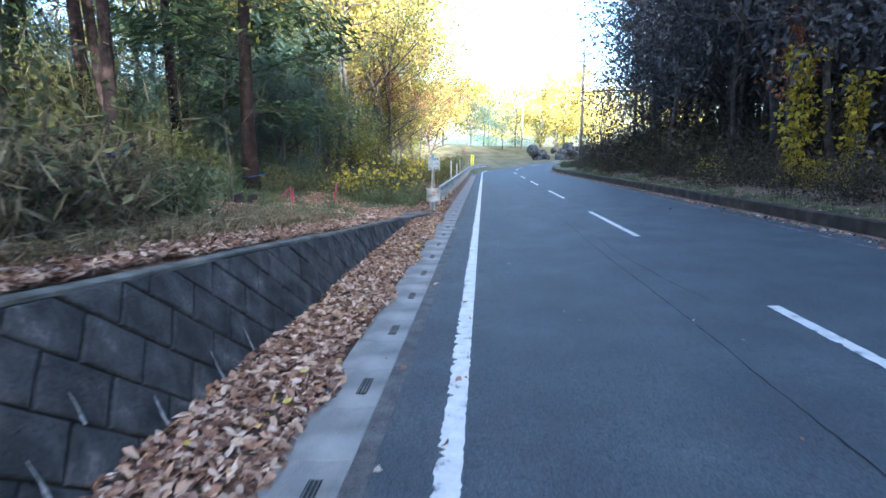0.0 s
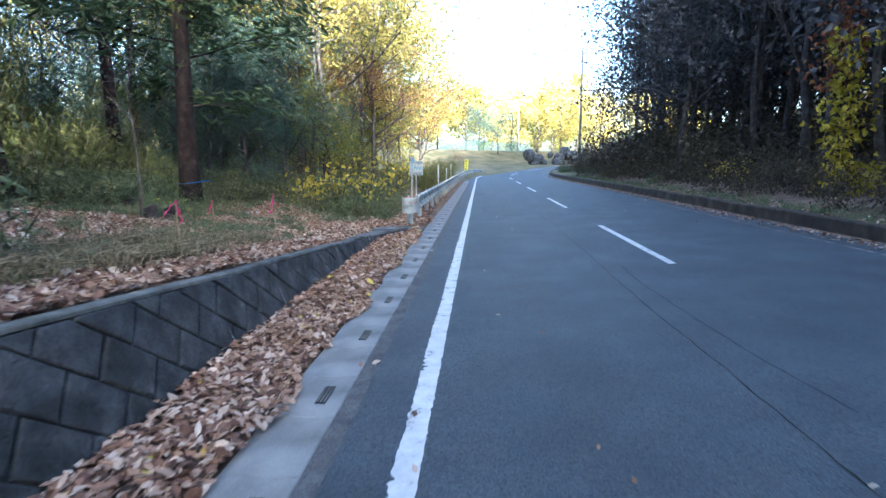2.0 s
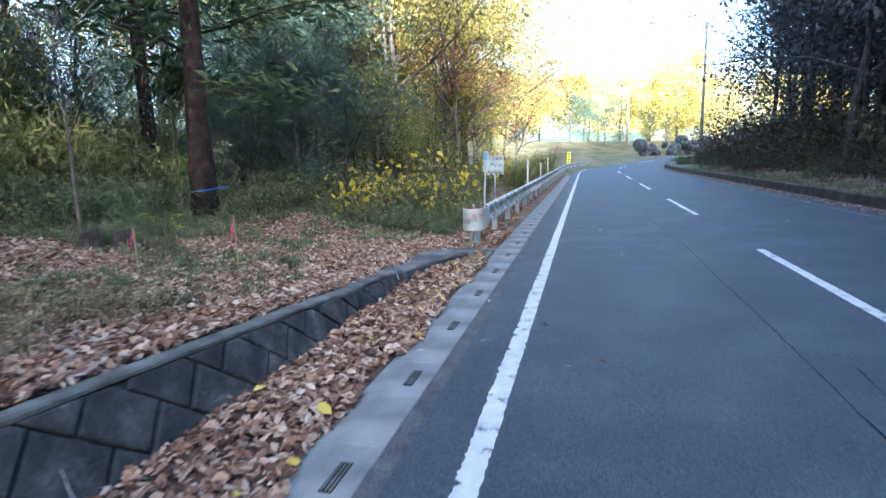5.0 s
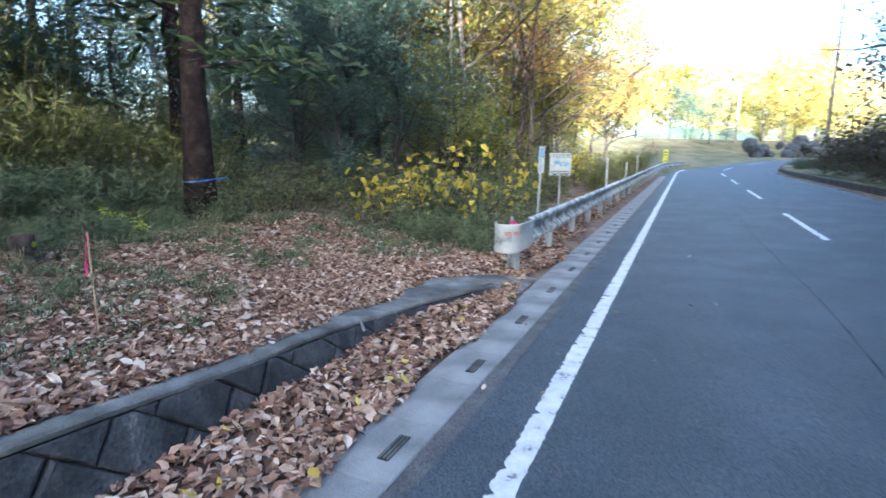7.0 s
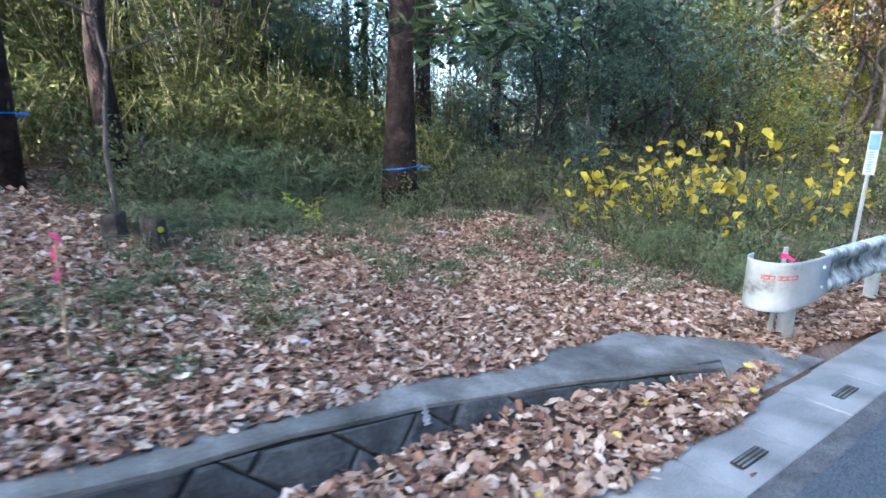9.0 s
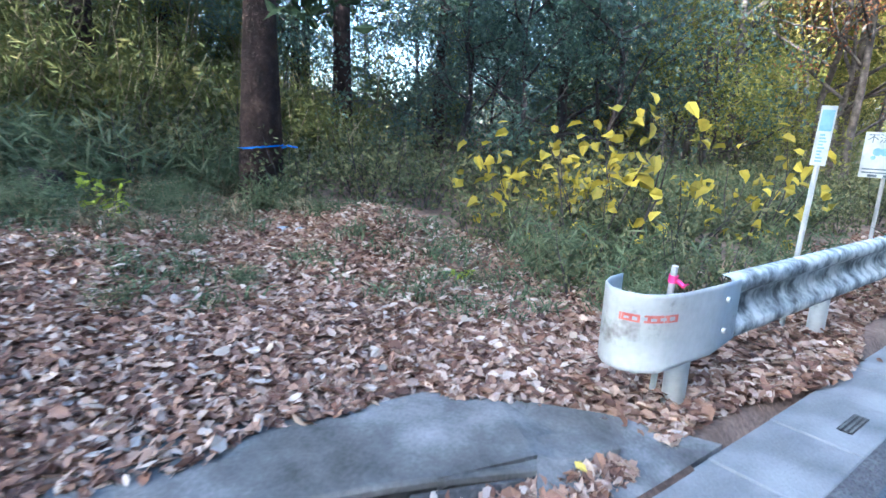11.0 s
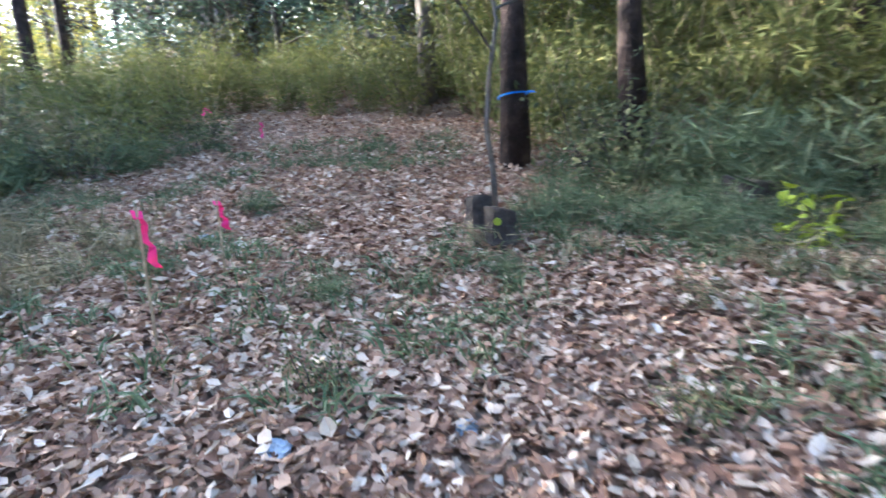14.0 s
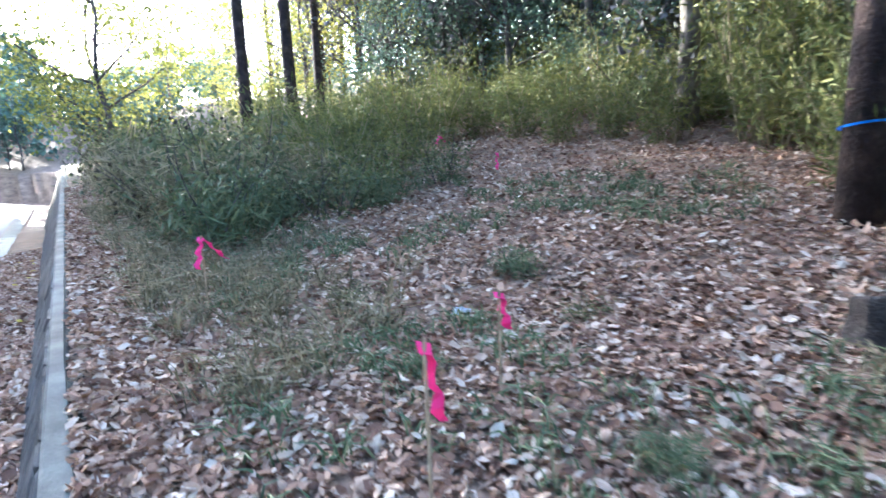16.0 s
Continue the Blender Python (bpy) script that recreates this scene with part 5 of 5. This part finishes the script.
# ---- fallen leaves and small plants on the ground ----
def litter(name, n, sample, size, mat, label, seed, lift=0.02, curl=0.42):
    rng = np.random.default_rng(seed)
    xy, z = sample(rng, n)
    n = len(xy)
    a = rng.uniform(0, 2 * math.pi, n)
    d = np.stack([np.cos(a), np.sin(a), rng.normal(size=n) * 0.34], axis=1)
    side = unit(np.cross(d, np.stack([rng.normal(size=n) * 0.55, rng.normal(size=n) * 0.55, np.ones(n)], axis=1)))
    nrm = unit(np.cross(side, d))
    ln = (size * rng.uniform(0.6, 1.4, n))[:, None]
    wd = ln * rng.uniform(0.42, 0.78, (n, 1))
    c = np.column_stack([xy, z + lift * rng.uniform(0.3, 1.8, n)])
    cup = wd * curl * rng.uniform(-1.0, 1.0, (n, 1))
    skew = rng.uniform(0.6, 1.3, (n, 4))
    base, tip = c - d * ln * 0.5, c + d * ln * 0.5 + nrm * cup * 0.6
    q1, q2 = c - d * ln * 0.18, c + d * ln * 0.2
    v = np.stack([base, q1 - side * wd * 0.46 * skew[:, :1] + nrm * cup, q2 - side * wd * 0.42 * skew[:, 1:2] + nrm * cup * 0.4, tip, q2 + side * wd * 0.42 * skew[:, 2:3] + nrm * cup, q1 + side * wd * 0.46 * skew[:, 3:4] + nrm * cup * 0.6, q1, q2], axis=1)
    g = Geo()
    g.verts.append(v.reshape(-1, 3))
    f = np.array([(0, 6, 1, 1), (1, 6, 7, 2), (2, 7, 3, 3), (0, 5, 6, 6), (5, 4, 7, 6), (4, 3, 7, 7)])
    for i in range(n):
        o = i * 8
        g.faces += [(o, o + 6, o + 1), (o + 1, o + 6, o + 7, o + 2), (o + 2, o + 7, o + 3), (o, o + 5, o + 6), (o + 5, o + 4, o + 7, o + 6), (o + 4, o + 3, o + 7)]
    g.count = n * 8
    return single(name, g, mat, label, "fallen leaves", kind="stuff")


def trough_height(y, k):
    """Leaf bed in the trough: k 0 at the gutter, 1 at the wall."""
    return 0.02 + 0.035 * k + 0.02 * np.sin(y * 1.9 + 3 * k) * np.sin(y * 0.8)


def trough_edge(y):
    """The leaves' uneven border over the gutter covers."""
    return -0.90 + 0.05 * np.sin(y * 2.3) + 0.04 * np.sin(y * 5.1 + 1)


g, rows = Geo(), []
tr_y = np.arange(-10, 16.2, 0.2)
for y in tr_y:
    uu = np.linspace(-0.84, float(foot_u(y)) - 0.08, 7)
    rows.append([(u - 0.25 + 0.073 * y, y, float(trough_height(y, k / 6)) - (0.05 if k == 0 else 0)) for k, u in enumerate(uu)])
g.add(np.array(rows).reshape(-1, 3), [(j * 7 + i + 1, j * 7 + i, (j + 1) * 7 + i, (j + 1) * 7 + i + 1) for j in range(len(rows) - 1) for i in range(6)])
single("leaf_bed", g, LEAFMOULD, "packed brown leaves filling the trough below the wall", "fallen leaves", kind="stuff", smooth=True)


def pad_edge(y):
    """Where the leaves end on the concrete at the wall's far end."""
    return np.interp(y, [14.2, 14.8, 15.3, 15.58, 15.92, 16.3], [-1.84, -1.92, -1.90, -1.74, -1.33, -0.95]) + 0.05 * np.sin(np.asarray(y) * 9.0)


def in_trough(rng, n):
    y = rng.uniform(-3, 15.7, n)
    k = rng.uniform(-0.06, 1, n)
    e, f = trough_edge(y), foot_u(y)
    u = e + (f - e) * k
    return np.column_stack([u - 0.25 + 0.073 * y, y]), trough_height(y, np.clip(k, 0, 1))


def in_clearing(rng, n):
    x, y = rng.uniform(-9.5, -0.9, n), rng.uniform(1.5, 18.2, n)
    u = lateral(x, y)
    keep = (u < np.where(y > 14.2, pad_edge(y), foot_u(y) - 0.42 * wall_top(y) - 0.03 - 0.22 * smooth(11.5, 14.2, y) + 0.05 * np.sin(y * 6.0))) & ~((x < -5.2) & (y > 15.5))
    near = np.hypot(x + 1.5, y - 14.2)
    keep &= rng.random(n) < np.clip(1.25 - near / 9.0, 0.16, 1)
    x, y = x[keep], y[keep]
    return np.column_stack([x, y]), ground_z(x, y)


def by_rail(rng, n):
    y = 15.4 + 14.6 * rng.random(n) ** 1.7
    u = -0.95 - rng.uniform(0, 1, n) ** 1.3 * 1.5 + 0.10 * np.sin(y * 2.2) - 0.25 * smooth(17.5, 22, y)
    keep = u < pad_edge(y) + 0.02 + 0.22 * smooth(15.8, 16.1, y)
    y, u = y[keep], u[keep]
    x = u - 0.25 + 0.073 * y
    return np.column_stack([x, y]), np.maximum(ground_z(x, y), 0.015) + 0.02 * rng.random(len(y))


def on_wall_top(rng, n):
    y = rng.uniform(-3, 11, n)
    u = foot_u(y) - 0.42 * wall_top(y) + 0.02 - np.abs(rng.normal(size=n)) * 0.75
    x = u - 0.25 + 0.073 * y
    return np.column_stack([x, y]), ground_z(x, y) + 0.012


def near_clearing(rng, n):
    x, y = rng.uniform(-5.0, -0.9, n), rng.uniform(10.5, 16.8, n)
    u = lateral(x, y)
    keep = u < np.where(y > 14.2, pad_edge(y), foot_u(y) - 0.42 * wall_top(y) - 0.03 - 0.22 * smooth(11.5, 14.2, y))
    x, y = x[keep], y[keep]
    return np.column_stack([x, y]), ground_z(x, y)


def back_of_clearing(rng, n):
    x, y = rng.uniform(-13, -3.0, n), rng.uniform(-4, 13, n)
    keep = x < -3.2 - 0.1 * np.abs(y - 6)
    x, y = x[keep], y[keep]
    return np.column_stack([x, y]), ground_z(x, y)


def by_kerb(rng, n):
    s = rng.uniform(0, 60, n)
    u = 7.38 - np.abs(rng.normal(size=n)) * 0.22
    return np.array([road_xy(a, b) for a, b in zip(s, u)]), road_z(u)


def on_verge(rng, n):
    s = rng.uniform(0, 50, n)
    u = 7.7 + np.abs(rng.normal(size=n)) * 0.5
    p = np.array([road_xy(a, b) for a, b in zip(s, u)])
    return p, ground_z(p[:, 0], p[:, 1])


litter("trough_leaves", 15000, in_trough, 0.070, LITTER, "deep drift of curled brown leaves in the trough", 5, lift=0.03)
litter("clearing_leaves", 110000, in_clearing, 0.060, LITTER, "carpet of pale brown fallen leaves in the clearing", 6, lift=0.022)
litter("verge_top_leaves", 17000, on_wall_top, 0.066, LITTER, "brown leaves spilling over the top of the retaining wall", 14, lift=0.03)
litter("back_leaves", 26000, back_of_clearing, 0.075, LITTER, "brown leaf carpet at the back of the clearing", 15, lift=0.03)
litter("near_leaves", 26000, near_clearing, 0.060, LITTER, "thick carpet of curled brown leaves beside the rail end", 16, lift=0.03)
litter("pale_leaves", 2600, in_clearing, 0.076, PALE, "pale dry leaves among the brown carpet", 12, lift=0.045)
litter("rail_leaves", 15000, by_rail, 0.075, LITTER, "drift of brown leaves round the rail posts", 7, lift=0.03)
litter("kerb_leaves", 3000, by_kerb, 0.07, LITTER, "brown leaves blown along the far kerb", 8)
litter("verge_leaves", 2600, on_verge, 0.09, LITTER, "scattered leaves on the far verge", 9)
litter("yellow_leaves", 60, in_trough, 0.08, YELLOW_LITTER, "a few yellow leaves in the trough", 10, lift=0.06)


def on_road(rng, n):
    s, u = rng.uniform(1, 22, n), np.concatenate([rng.uniform(-0.9, 0.3, n // 2), rng.uniform(0.3, 6, n - n // 2)])
    return np.array([road_xy(a, b) for a, b in zip(s, u)]), np.maximum(0.012, road_z(np.maximum(u, 0)) + 0.008)


litter("road_leaves", 70, on_road, 0.06, LITTER, "single pale leaves scattered on gutter and asphalt", 11, lift=0.004)


def tufts(name, n, sample, h, mat, label, seed, blades=22):
    rng = np.random.default_rng(seed)
    xy, z = sample(rng, n)
    g = Geo()
    m = len(xy) * blades
    c = np.repeat(np.column_stack([xy, z]), blades, axis=0)
    c[:, :2] += rng.normal(size=(m, 2)) * 0.07
    hh = (h * rng.uniform(0.4, 1.3, m))[:, None]
    lean = rng.normal(size=(m, 3)) * np.array((0.5, 0.5, 0)) + np.array((0, 0, 1))
    lean = unit(lean)
    side = unit(np.cross(lean, rng.normal(size=(m, 3)))) * 0.006
    mid = c + lean * hh * 0.6
    tip = mid + unit(lean * np.array((1.8, 1.8, 0.15))) * hh * 0.55
    g.quads(np.stack([c - side, c + side, mid + side, mid - side], axis=1))
    g.quads(np.stack([mid - side, mid + side, tip + side * 0.2, tip - side * 0.2], axis=1))
    return single(name, g, mat, label, "grass", kind="stuff")


def clearing_tufts(rng, n):
    x, y = rng.uniform(-8.5, -1.4, n), rng.uniform(4, 17.5, n)
    u = lateral(x, y)
    patch = np.sin(x * 1.7 + 0.6) + np.sin(y * 1.3 + x * 0.6) + 0.5 * np.sin(y * 3.1)
    keep = (u < np.where(y > 15.4, -1.4, -2.35 - 0.42 * wall_top(y))) & (patch > 0.1)
    return np.column_stack([x[keep], y[keep]]), ground_z(x[keep], y[keep])


def stump_side(rng, n):
    x, y = rng.uniform(-6.6, -4.3, n), rng.uniform(12.6, 16.6, n)
    return np.column_stack([x, y]), ground_z(x, y)


def wall_side(rng, n):
    y = rng.uniform(1.5, 10.5, n)
    u = -2.5 - np.abs(rng.normal(size=n)) * 0.8
    x = u - 0.25 + 0.073 * y
    return np.column_stack([x, y]), ground_z(x, y)


tufts("stump_straw", 90, stump_side, 0.28, STRAW, "dry bent grass round the stumps", 27)
tufts("clearing_grass", 1050, clearing_tufts, 0.17, BLADE, "low green grass tufts among fallen leaves", 21)
tufts("stump_grass", 130, stump_side, 0.22, BLADE, "dense green grass round the stumps", 22)
tufts("bank_grass", 260, wall_side, 0.28, STRAW, "dry grass above the retaining wall", 23)
tufts("verge_grass", 500, on_verge, 0.2, BLADE, "short grass on the far verge", 24, blades=14)

# bits of rubbish and debris in the clearing
def wrapper(x, y, r, seed, label):
    bm = bmesh.new()
    bmesh.ops.create_icosphere(bm, subdivisions=3, radius=r)
    for v in bm.verts:
        v.co *= 1 + 0.75 * noise.noise(v.co * (2.8 / r) + Vector((seed * 3.7, 0, 0)))
        v.co.z *= 0.5
    me = bpy.data.meshes.new("wrapper")
    bm.to_mesh(me)
    bm.free()
    me.materials.append(PLASTIC)
    ob = new("crumpled_wrapper", me)
    ob.matrix_basis = on_ground(x, y) @ Matrix.Translation((0, 0, r * 0.35))
    tagged(ob, label, "litter", "rubbish")


for i, (x, y, r) in enumerate(((-1.95, 13.0, 0.05), (-2.35, 13.55, 0.045), (-4.2, 16.1, 0.06), (-4.05, 16.2, 0.045), (-3.7, 10.4, 0.06))):
    wrapper(x, y, r, i, "pale bluish crumpled plastic wrapper among the leaves")
